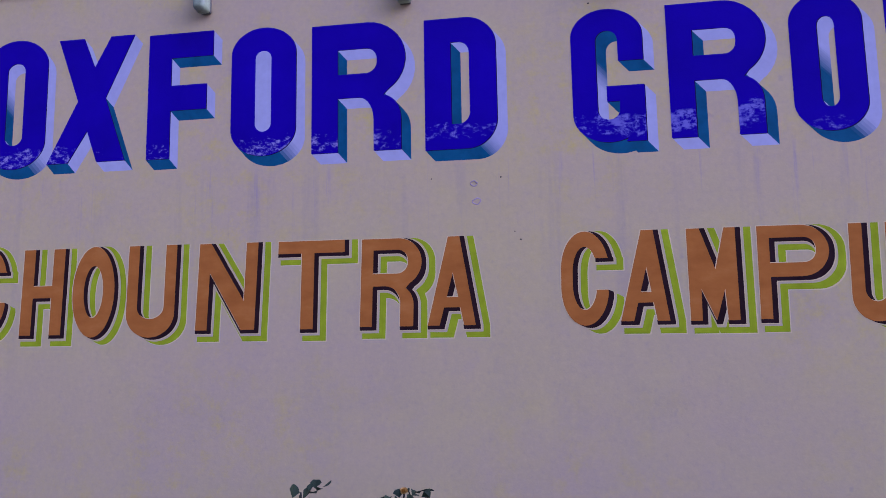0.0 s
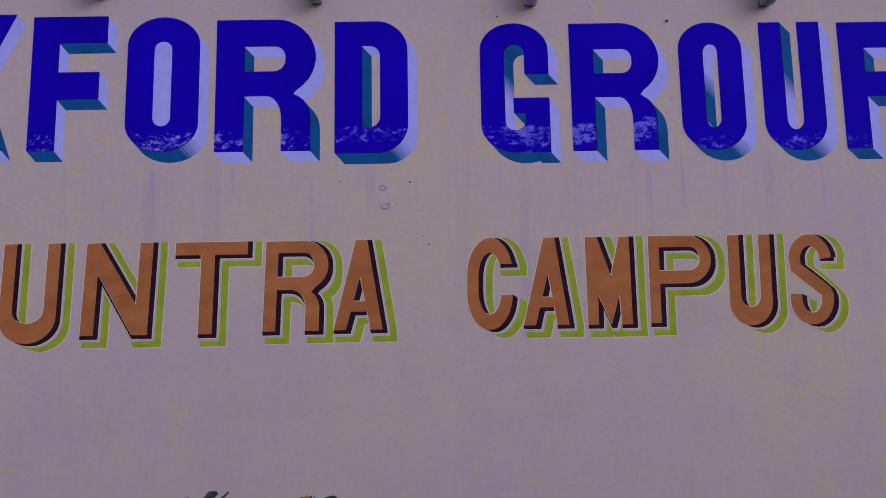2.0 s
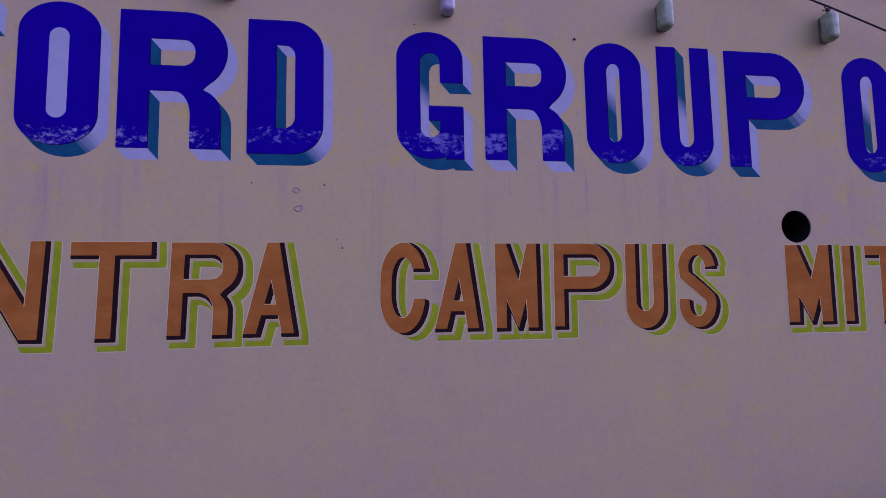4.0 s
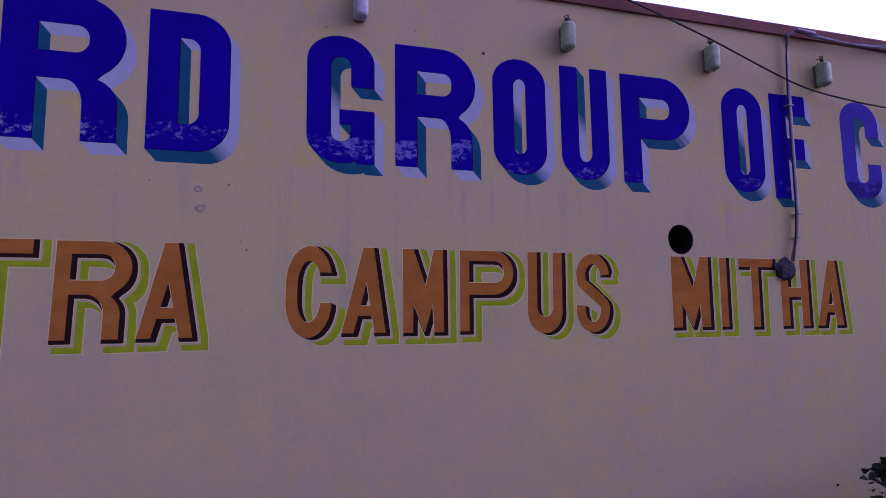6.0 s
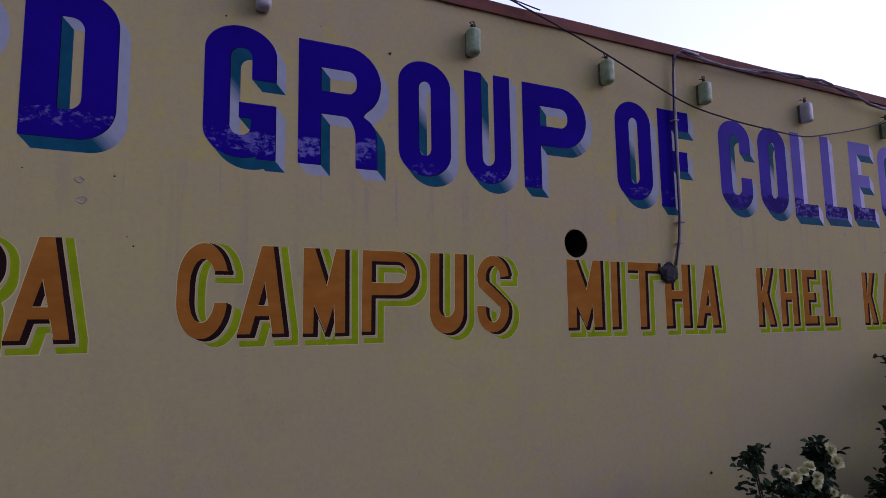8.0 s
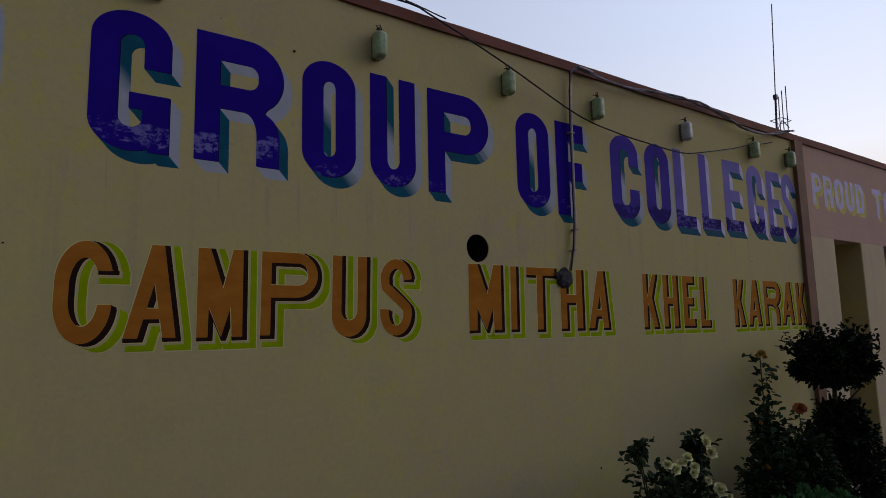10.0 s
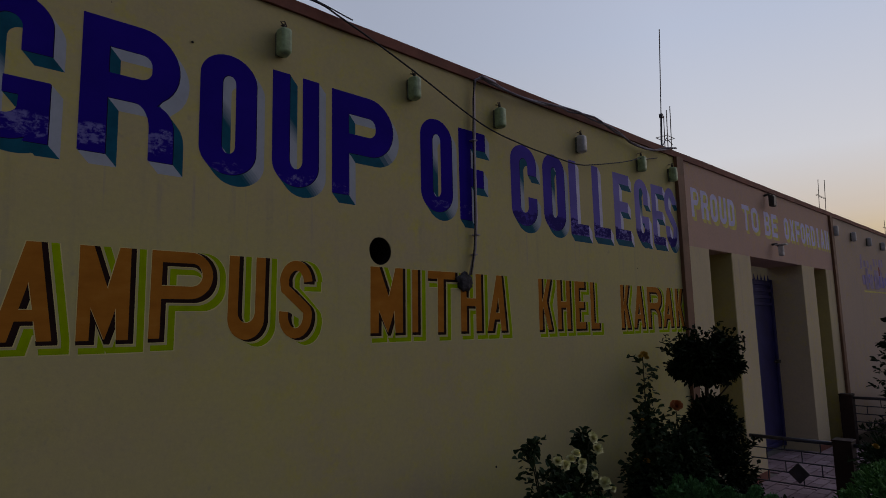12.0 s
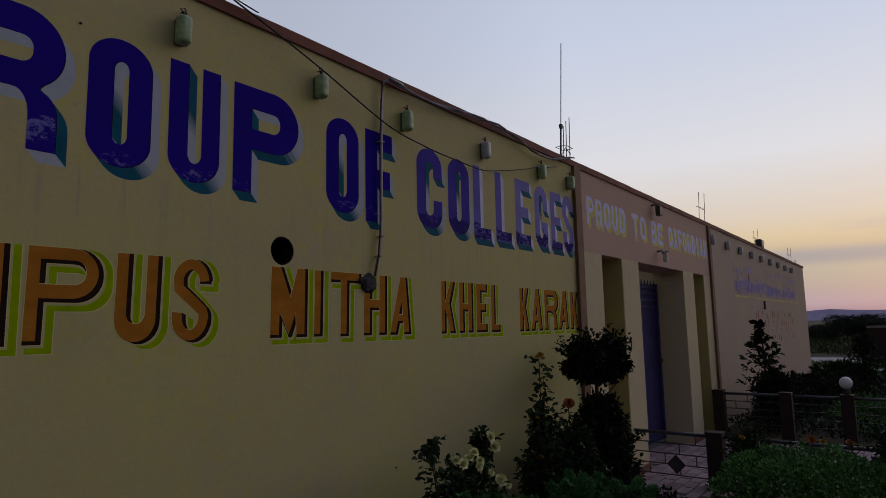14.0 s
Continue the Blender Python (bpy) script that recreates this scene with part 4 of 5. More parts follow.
part("hood", box(-0.04, 0.04, -0.15, -0.04, 0.012, 0.026, 0.004), LAMPW, cctv)


# ---------------------------------------------------------------- rods and mast on the roof
def bar_cage(x, y, bars, height, label, lean=0.0):
    cage = thing("rebar_column", label, "rebar", "bare rods on the roof", (x, y, TOP - 0.05))
    for i, (dx, dy, h) in enumerate(bars):
        part("rod", tube([(dx, dy, 0), (dx + lean * h, dy, h * height)], 0.0042, 6), REBAR, cage)
    for z in (0.54,) if len(bars) > 2 else (0.3, 0.62):
        xs, ys = [b[0] for b in bars], [b[1] for b in bars]
        a, b, c, d = min(xs), max(xs), min(ys), max(ys)
        part("tie", tube([(a, c, z * height), (b, c, z * height), (b, d, z * height), (a, d, z * height), (a, c, z * height)], 0.0032, 5), REBAR, cage)


bar_cage(6.84, 0.12, ((0, 0, 0.96), (0.07, 0.0, 1.06), (0.15, 0.1, 0.98)), 0.56, "bare reinforcing rods rising from the parapet", 0.03)
bar_cage(11.25, 0.12, ((0, 0, 1.0), (0.385, 0.02, 1.09)), 0.60, "pair of bare reinforcing rods on the parapet", 0.10)
bar_cage(15.72, 0.2, ((0, 0, 0.85), (0.52, 0.02, 1.05)), 0.60, "pair of bare reinforcing rods on the parapet", 0.05)
bar_cage(19.45, 0.12, ((0, 0, 0.95), (0.62, 0.02, 1.05)), 0.52, "pair of bare reinforcing rods on the parapet", 0.08)
bar_cage(20.6, 0.12, ((0, 0, 1.0), (0.28, 0.02, 1.0)), 0.27, "short bare rods at the wall's end")
mast = thing("antenna_mast", "thin steel antenna mast on the parapet", "mast", at=(6.715, 0.12, TOP))
part("pole", tube([(0, 0, -0.02), (0.045, 0, 0.42)], 0.009, 6), STEEL, mast)
part("whip", tube([(0.045, 0, 0.42), (0.128, 0, 1.24)], 0.0045, 5), STEEL, mast)
part("clamp", box(0.03, 0.06, -0.014, 0.014, 0.39, 0.43, 0.004), STEEL, mast)
part("stay", tube([(0.0, 0.0, 0.1), (0.16, 0.02, 0.24), (0.27, 0.02, 0.2)], 0.004, 5), STEEL, mast)
drum = thing("roof_light", "dark floodlight standing on the parapet", "floodlight", at=(16.0, 0.15, TOP + 0.06))
part("housing", box(-0.14, 0.14, -0.06, 0.06, 0.05, 0.24, 0.03), LAMPB, drum)
part("stand", box(-0.05, 0.05, -0.05, 0.05, 0, 0.06), LAMPB, drum)
part("lens", box(-0.11, 0.11, -0.068, -0.061, 0.08, 0.21), LAMPW, drum)


# ---------------------------------------------------------------- gate and path
GY = 0.364
gate = thing("metal_gate", "indigo sheet-metal gate with spiked top, closed", "gate", at=(0, 0, 0.05))
for x0, x1 in ((8.235, 9.025), (9.035, 9.825)):
    leaf = part("leaf", box(x0, x1, GY, GY + 0.03, 0.03, 1.96), GATE, gate)
    for z in (0.06, 1.66, 1.74, 1.82, 1.90):
        part("crossbar", box(x0 + 0.05, x1 - 0.05, GY - 0.022, GY - 0.001, z, z + 0.035, 0.004), GATE, leaf)
    for x in (x0, x1 - 0.045):
        part("stile", box(x, x + 0.045, GY - 0.03, GY - 0.0015, 0.03, 1.97, 0.004), GATE, leaf)
    for i in range(7):
        bm = bmesh.new()
        xx = x0 + 0.06 + i * 0.113
        bmesh.ops.create_cone(bm, segments=6, radius1=0.012, radius2=0.001, depth=0.07, cap_ends=True, matrix=Matrix.Translation((xx, GY, 1.995)))
        part("spike", bm, GATE, leaf)
part("latch", box(9.70, 9.78, GY - 0.06, GY - 0.023, 0.98, 1.02, 0.006), LAMPB, gate)
part("bolt", tube([(9.62, GY - 0.04, 1.0), (9.84, GY - 0.04, 1.0)], 0.008), LAMPB, gate)

path = tagged(part("path", box(7.30, 10.62, -6.0, GY + 1.25, -0.05, 0.036), MORTAR), "brick-paved path leading to the gate", "path", kind="structure")


def paver_mat():
    m, nt, b = mat("dusty_rose_paver", 0.85, 0, 0.2)
    info = nt.nodes.new("ShaderNodeObjectInfo")
    c = ramp(nt, info.outputs["Random"], [(0.0, (0.27, 0.19, 0.22)), (0.5, (0.335, 0.245, 0.28)), (1.0, (0.40, 0.30, 0.34))])
    p = position(nt)
    c = mixed(nt, times(nt, grey(nt, noise_of(nt, p, 14, 6, 0.7), 0.45, 0.75), 0.5), c, (0.16, 0.13, 0.12))
    nt.links.new(c, b.inputs["Base Color"])
    bump(nt, b, noise_of(nt, p, 120, 3), 0.3, 0.004)
    return m


PAVER = paver_mat()

# low garden rails on either side of the path


def railing(x, posts, height, label, plate_at=None, globe_at=None):
    rail = thing("garden_rail", label, "railing", "rails beside the path", (x, 0, 0))
    for i, y in enumerate(posts):
        if y > 0:
            continue
        bm = box(-0.07, 0.07, y - 0.07, y + 0.07, 0, height, 0.008)
        post = part("post", bm, POST, rail, "maroon painted masonry post")
        part("cap", box(-0.074, 0.074, y - 0.074, y + 0.074, height + 0.0005, height + 0.014, 0.005), POST, post)
    for a, b in zip(posts, posts[1:]):
        y0, y1 = a - 0.071, b + 0.071
        part("handrail", tube([(0, y0, height - 0.03), (0, y1, height - 0.03)], 0.017, 8), STEEL, rail, smooth=True)
        levels = [height - 0.03 - 0.095 * k for k in range(1, 5)]
        for z in levels:
            part("bar", tube([(0, y0, z), (0, y1, z)], 0.006, 6), STEEL, rail)
        span = y1 - y0
        for k, (z0, z1) in enumerate(zip([height - 0.045] + levels, levels)):
            for f in ((0.2, 0.62) if k % 2 else (0.42, 0.84)):
                part("upright", tube([(0, y0 + span * f, z0), (0, y0 + span * f, z1)], 0.005, 6), STEEL, rail)
        if plate_at is not None and b <= plate_at <= a:
            bm = box(-0.004, 0.004, -0.062, 0.062, -0.062, 0.062)
            bmesh.ops.rotate(bm, verts=bm.verts, cent=(0, 0, 0), matrix=Matrix.Rotation(radians(45), 3, "X"))
            bmesh.ops.translate(bm, verts=bm.verts, vec=(-0.011, plate_at, levels[2] + 0.005))
            part("diamond_plate", bm, STEEL, rail)
    return rail


railing(7.80, (0.06, -0.76, -2.05, -3.2), 0.52, "low steel garden rail with maroon posts and a diamond plate", -0.40)
railing(10.75, (-0.10, -0.90, -1.56, -2.25, -2.95, -3.65), 0.60, "low steel garden rail with maroon posts")
globe = thing("globe_lamp", "round white globe lamp on a rail post", "lamp", at=(10.75, -1.56, 0.62))
bm = bmesh.new()
bmesh.ops.create_uvsphere(bm, u_segments=32, v_segments=20, radius=0.072, matrix=Matrix.Translation((0, 0, 0.135)))
part("globe", bm, simple("opal_plastic", (0.78, 0.76, 0.80), 0.35, vary=0.05, relief=0, spec=0.5), globe, smooth=True)
part("collar", tube([(0, 0, 0), (0, 0, 0.068)], 0.04, 14), LAMPB, globe)


# ---------------------------------------------------------------- plants
def leaf_mat(name, dark, light, tone=0.35):
    m, nt, b = mat(name, 0.65, 0, 0.15)
    geo = nt.nodes.new("ShaderNodeNewGeometry")
    c = ramp(nt, geo.outputs["Random Per Island"], [(0.0, dark), (1.0, light)])
    p = geo.outputs["Position"]
    c = mixed(nt, times(nt, grey(nt, noise_of(nt, p, 9, 3), 0.4, 0.7), tone), c, tuple(v * 0.5 for v in dark))
    nt.links.new(c, b.inputs["Base Color"])
    b.inputs["Transmission Weight"].default_value = 0.0
    return m


BOX = leaf_mat("dark_shrub_leaves", (0.008, 0.016, 0.007), (0.022, 0.038, 0.015))
ROSEL = leaf_mat("rose_leaves", (0.016, 0.035, 0.016), (0.045, 0.075, 0.03))
FERN = leaf_mat("feathery_shrub_leaves", (0.035, 0.11, 0.038), (0.13, 0.30, 0.10))
HEDGE = leaf_mat("hedge_leaves", (0.035, 0.105, 0.03), (0.16, 0.34, 0.09))
FIELD = leaf_mat("dry_field_plants", (0.03, 0.045, 0.018), (0.075, 0.095, 0.036))
DUSK = leaf_mat("far_tree_leaves", (0.015, 0.022, 0.014), (0.035, 0.045, 0.028))
STEM = simple("green_brown_stem", (0.045, 0.05, 0.025), 0.8, vary=0.3, scale=30, relief=0.2)
BARK = simple("brown_bark", (0.075, 0.052, 0.036), 0.9, vary=0.35, scale=25, relief=0.5, depth=0.01)
PETALW = simple("cream_petals", (0.95, 0.87, 0.46), 0.7, vary=0.2, scale=55, relief=0)
PETALO = simple("orange_petals", (0.48, 0.15, 0.045), 0.6, vary=0.2, scale=40, relief=0)
PETALY = simple("yellow_petals", (0.55, 0.32, 0.04), 0.6, vary=0.2, scale=40, relief=0)


def leaves(name, centres, out, length, width, material, parent, seed, label="", droop=0.2, kind="", scatter=0.55):
    """Folded leaves: six corners each, pointing along `out` with scatter, in one mesh."""
    rs = np.random.RandomState(seed)
    c = np.asarray(centres, float)
    n = len(c)
    d = np.asarray(out, float) + rs.normal(0, scatter, (n, 3))
    d[:, 2] -= droop * rs.rand(n)
    d /= np.linalg.norm(d, axis=1, keepdims=True) + 1e-9
    side = np.cross(d, rs.normal(0, 0.5, (n, 3)) + np.array([0, 0, 1.0]))
    side /= np.linalg.norm(side, axis=1, keepdims=True) + 1e-9
    up = np.cross(side, d)
    ln = (length * rs.uniform(0.6, 1.25, n))[:, None]
    wd = (width * rs.uniform(0.7, 1.2, n))[:, None]
    pts = np.stack([c, c + 0.42 * ln * d + wd * side * 0.5 + 0.18 * wd * up, c + 0.8 * ln * d + wd * side * 0.3 + 0.08 * wd * up,
                    c + ln * d - 0.15 * wd * up, c + 0.8 * ln * d - wd * side * 0.3 + 0.08 * wd * up, c + 0.42 * ln * d - wd * side * 0.5 + 0.18 * wd * up], 1).reshape(-1, 3)
    base = np.arange(n)[:, None] * 6
    faces = np.concatenate([base + [0, 1, 2, 3], base + [0, 3, 4, 5]]).tolist()
    me = bpy.data.meshes.new(name)
    me.from_pydata(pts.tolist(), [], faces)
    me.materials.append(material)
    ob = new(name, me)
    ob.parent = parent
    if label:
        ob["label"] = label
    if kind:
        ob["kind"] = kind
    return ob


def blob_points(rs, n, centre, radii, shell=0.55, rough=0.35, freq=2.2):
    """Places in an uneven blob, denser towards its skin, with the way out of it."""
    v = rs.normal(0, 1, (n, 3))
    v /= np.linalg.norm(v, axis=1, keepdims=True)
    reach = np.array([1 + rough * noise.noise(Vector(p) * freq + Vector(centre)) + 0.5 * rough * noise.noise(Vector(p) * freq * 2.7) for p in v])
    r = (shell + (1 - shell) * rs.rand(n) ** 0.6) * reach
    return np.asarray(centre) + v * r[:, None] * np.asarray(radii), v


def shoots(rs, centre, radii, n, length):
    """Shoots that stand out of a crown, so that its outline is ragged: leaf places along them."""
    pts, out = [], []
    for _ in range(n):
        v = rs.normal(0, 1, 3)
        v[2] = abs(v[2]) * 0.8 + 0.1 * v[2]
        v /= np.linalg.norm(v)
        a = np.asarray(centre) + v * np.asarray(radii) * 0.85
        w = v + np.array([0, 0, 0.5])
        w /= np.linalg.norm(w)
        ln = length * rs.uniform(0.5, 1.2)
        for k in range(12):
            pts.append(a + w * ln * k / 11)
            out.append(w * 0.6 + rs.normal(0, 0.5, 3))
    return np.array(pts), np.array(out)


def topiary(x, y):
    rs = np.random.RandomState(4)
    t = thing("topiary_shrub", "dark green clipped shrub with a ball crown on a leafy column", "shrub", at=(x, y, 0))
    part("trunk", tube([(0, 0, 0), (0.01, 0, 0.4), (-0.01, 0.01, 0.8), (0.0, 0, 1.2)], 0.022, 8, 0.6), BARK, t)
    for k in range(7):
        a = k * 2.4
        part("limb", tube([(0, 0, 0.35 + 0.12 * k), (0.1 * math.cos(a), 0.1 * math.sin(a), 0.42 + 0.12 * k), (0.19 * math.cos(a), 0.19 * math.sin(a), 0.5 + 0.12 * k)], 0.008, 6, 0.5), BARK, t)
    lobes = [(3000, (0, 0, 1.22), (0.20, 0.20, 0.12)), (900, (-0.05, 0.10, 1.31), (0.085, 0.085, 0.10)), (900, (0.06, -0.09, 1.32), (0.095, 0.095, 0.11)), (600, (0.02, -0.17, 1.22), (0.07, 0.07, 0.07)), (600, (-0.02, 0.18, 1.20), (0.07, 0.07, 0.06))]
    clumps = [blob_points(rs, n, c, r, 0.3, 0.45, 2.6) for n, c, r in lobes]
    q, w = shoots(rs, (0, 0, 1.25), (0.18, 0.18, 0.12), 80, 0.16)
    leaves("ball_crown", np.concatenate([c[0] for c in clumps] + [q]), np.concatenate([c[1] for c in clumps] + [w]), 0.036, 0.024, BOX, t, 1)
    p, o = blob_points(rs, 4200, (0.02, 0, 0.78), (0.145, 0.145, 0.22), 0.3, 0.5, 2.8)
    p2, o2 = blob_points(rs, 4200, (0.02, 0, 0.46), (0.25, 0.25, 0.26), 0.3, 0.45, 2.4)
    q, w = shoots(rs, (0.02, 0, 0.6), (0.20, 0.20, 0.34), 70, 0.13)
    leaves("leafy_column", np.r_[p, p2, q], np.r_[o, o2, w], 0.037, 0.025, BOX, t, 2)


topiary(6.115, -0.385)


def rose_mesh(material, name, r):
    """A full bloom: rings of cupped petals round a tight heart."""
    bm = bmesh.new()
    rng = random.Random(len(name))
    for ring, (count, spread, tall, tilt) in enumerate(((3, 0.26, 1.0, 2), (4, 0.40, 1.06, 7), (5, 0.54, 1.0, 14), (6, 0.68, 0.90, 24), (5, 0.76, 0.66, 42))):
        for k in range(count):
            turn = Matrix.Rotation(2 * math.pi * (k + rng.uniform(-0.2, 0.2)) / count + ring * 0.7, 3, "Z")
            high, curl = rng.uniform(0.82, 1.12), rng.uniform(0.8, 1.3)
            grid = []
            for i in range(4):
                u = i / 3
                row = []
                for j in range(5):
                    v = (j - 2) / 2
                    wide = (0.35 + 0.55 * math.sin(u * 2.2)) * spread * 0.9
                    bend = radians(tilt) * curl * (0.35 + 0.9 * u)
                    reach = u * tall * high + u * u * rng.uniform(-0.09, 0.09)
                    row.append(bm.verts.new(turn @ Vector((spread * 0.35 * u + math.sin(bend) * reach - 0.12 * v * v * (1 - ring * 0.1), v * wide, math.cos(bend) * reach - 0.06 * v * v)) * r))
                grid.append(row)
            for a, b in zip(grid, grid[1:]):
                for j in range(4):
                    bm.faces.new((a[j], a[j + 1], b[j + 1], b[j]))
    me = bpy.data.meshes.new(name)
    bm.to_mesh(me)
    bm.free()
    me.materials.append(material)
    me.shade_smooth()
    return me


BLOOM_W, BLOOM_O, BLOOM_Y = rose_mesh(PETALW, "cream_rose", 0.034), rose_mesh(PETALO, "orange_rose", 0.045), rose_mesh(PETALY, "yellow_rose", 0.030)


def rose_bush(label, at, canes, blooms, seed, leafy=1.0, mass=()):
    """canes: (dx, dy, height) of the cane tips; blooms: (mesh, dx, dy, z, size)."""
    rs = np.random.RandomState(seed)
    b = thing("rose_bush", label, "rose bush", "roses in the flower bed", at)
    pts, out = [], []
    for dx, dy, h in canes:
        bow = rs.uniform(-0.05, 0.05, 2)
        line = [Vector((dx * (u**1.3) + bow[0] * math.sin(3.1 * u), dy * (u**1.3) + bow[1] * math.sin(3.1 * u), h * u)) for u in (i / 8 for i in range(9))]
        part("cane", tube(line, 0.006, 6, 0.5), STEM, b)
        for u in np.linspace(0.28, 0.99, int(13 * leafy * max(0.5, h))):
            p = Vector(line[int(u * 8)]).lerp(line[min(8, int(u * 8) + 1)], u * 8 % 1)
            a = rs.uniform(0, 6.28)
            d = np.array([math.cos(a), math.sin(a), 0.25])
            for k in range(5):  # five leaflets on a stalk
                s = (-1) ** k * (0.0 if k == 4 else 1.0)
                along = 0.025 + 0.022 * (k // 2)
                side = np.array([-d[1], d[0], 0]) * s
                pts.append(np.array(p) + d * along + side * 0.012)
                out.append(d * (1.0 if k == 4 else 0.45) + side * 0.9)
    for n, centre, radii in mass:  # the dense lower leaves
        p, o = blob_points(rs, n, centre, radii, 0.1, 0.45, 2.4)
        pts, out = [*pts, *p], [*out, *o]
    leaves("foliage", pts, out, 0.042, 0.032, ROSEL, b, seed + 1)
    for mesh, dx, dy, z, size in blooms:
        dx, dy = dx - 0.07 * (mesh == BLOOM_W), dy - 0.05 * (mesh == BLOOM_W)
        o = new("bloom", mesh)
        o.parent = b
        o.matrix_basis = Matrix.LocRotScale((dx, dy, z), Euler((rs.uniform(0.3, 1.0), rs.uniform(-0.9, 0.1), rs.uniform(-0.4, 0.4))), (size,) * 3)
    return b


W, O_, Y = BLOOM_W, BLOOM_O, BLOOM_Y
rose_bush("white rose bush in bloom at the wall's foot", (4.32, -0.42, 0), [(-0.24, 0.0, 0.99), (-0.225, 0.01, 0.94), (-0.1, -0.05, 0.84), (0.0, 0.0, 0.82), (0.1, 0.05, 0.84), (0.21, -0.02, 0.93), (0.22, 0.04, 0.97), (0.16, -0.1, 0.74), (-0.04, -0.12, 0.72), (0.28, 0.0, 0.74)],
          [(W, -0.10, -0.05, 0.895, 0.8), (W, -0.07, -0.06, 0.88, 0.85), (W, -0.045, -0.05, 0.87, 0.7), (W, -0.02, -0.03, 0.865, 0.6), (W, 0.03, -0.03, 0.88, 0.8), (W, 0.06, -0.04, 0.90, 0.85), (W, 0.075, -0.06, 0.865, 0.85), (W, 0.055, -0.07, 0.845, 0.7), (W, 0.105, -0.04, 0.84, 0.6), (W, 0.19, -0.05, 0.96, 0.85), (W, 0.215, -0.04, 0.955, 0.7), (W, 0.24, -0.02, 0.965, 0.7), (W, 0.23, -0.05, 0.905, 0.95), (W, 0.145, -0.08, 0.80, 0.6), (W, 0.20, -0.1, 0.755, 1.1), (W, 0.235, -0.1, 0.735, 0.6), (W, 0.27, -0.1, 0.715, 0.6), (W, 0.22, -0.16, 0.62, 0.5), (W, 0.21, -0.2, 0.52, 0.9)], 21, 1.15,
          [(40, (-0.23, 0, 0.95), (0.02, 0.02, 0.04)), (600, (-0.2, 0.0, 0.52), (0.13, 0.1, 0.17)), (200, (0.22, 0.02, 0.88), (0.04, 0.04, 0.09)), (800, (0.04, 0.02, 0.66), (0.22, 0.12, 0.17)), (900, (0.04, 0, 0.38), (0.24, 0.16, 0.24))])
rose_bush("tall yellow rose with an upright leafy cane", (5.28, -0.38, 0), [(-0.03, 0.0, 1.32), (0.0, 0.02, 1.05), (-0.13, -0.03, 0.95), (0.1, 0.0, 0.86), (0.03, -0.06, 0.9), (0.14, 0.02, 0.75), (-0.1, 0.04, 0.7)],
          [(Y, -0.02, 0.0, 1.325, 0.95), (Y, -0.055, 0.01, 1.32, 0.5), (Y, 0.0, -0.01, 1.31, 0.5), (Y, -0.14, -0.03, 0.96, 0.45), (Y, -0.12, -0.03, 0.72, 0.8)], 33, 1.9,
          [(24, (-0.02, 0, 1.18), (0.035, 0.035, 0.12)), (420, (0.0, 0, 0.86), (0.09, 0.08, 0.18)), (2200, (0.02, 0, 0.54), (0.20, 0.14, 0.26)), (1500, (0.0, 0, 0.3), (0.28, 0.18, 0.27))])
rose_bush("orange rose bush beside the dark shrub", (5.55, -0.42, 0), [(0.0, 0.0, 0.98), (0.09, 0.03, 0.82), (0.16, 0.0, 0.76), (-0.08, 0.0, 0.75), (0.05, -0.08, 0.66), (0.2, -0.04, 0.66)],
          [(O_, 0.0, 0.0, 1.0, 0.95), (O_, 0.13, -0.04, 0.72, 0.5), (O_, 0.18, -0.1, 0.66, 0.6)], 45, 1.6,
          [(2200, (0.05, 0, 0.62), (0.19, 0.13, 0.22)), (1500, (0.05, -0.03, 0.36), (0.27, 0.16, 0.27))])
rose_bush("slender rose shoots at the wall's foot", (1.06, -0.3, 0), [(-0.04, 0.0, 0.995), (0.03, 0.02, 0.96), (0.0, -0.03, 0.8), (0.05, 0.0, 0.7)], [], 52, 1.6)
rose_bush("slender rose shoot with a pale bud", (1.35, -0.3, 0), [(0.0, 0.0, 1.005), (0.012, 0.01, 0.985), (0.03, 0.02, 0.8)], [(Y, 0.0, 0.0, 1.0, 0.5)], 58, 1.4)


def feathery_shrub(x, y, top, spread, count, seed):
    """Low evergreen with plume-like sprays."""
    rs = np.random.RandomState(seed)
    s = thing("feathery_shrub", "low bright green shrub with feathery sprays", "shrub", "low shrubs in the flower bed", (x, y, 0))
    pts, out = [], []
    for k in range(count):
        a, lean = rs.uniform(0, 6.28), rs.uniform(0.35, 1.15)
        tip = np.array([math.cos(a) * spread * lean, math.sin(a) * spread * lean, top * rs.uniform(0.78, 1.0) * (1 - 0.25 * lean)])
        base = np.array([tip[0] * 0.25, tip[1] * 0.25, tip[2] * 0.3])
        line = [base + (tip - base) * u + np.array([0, 0, 0.12 * math.sin(3.1 * u)]) for u in np.linspace(0, 1, 24)]
        part("spray_stem", tube([tuple(p) for p in line[::4]] + [tuple(line[-1])], 0.006, 5, 0.4), STEM, s)
        for i, p in enumerate(line[4:], 4):
            d = line[min(i + 1, 23)] - line[i - 1]
            d = d / np.linalg.norm(d)
            fat = math.sin(3.14 * (i - 3) / 22.5) ** 0.6
            for _ in range(30):
                v = rs.normal(0, 1, 3)
                v -= d * (v @ d)
                v /= np.linalg.norm(v)
                pts.append(p + v * 0.016 * fat)
                out.append(v * 0.9 + d * 0.8)
    leaves("foliage", pts, out, 0.028, 0.014, FERN, s, seed + 1, droop=0.0, scatter=0.15)


feathery_shrub(4.48, -0.74, 0.88, 0.32, 20, 61)
feathery_shrub(4.05, -0.76, 0.92, 0.28, 14, 64)
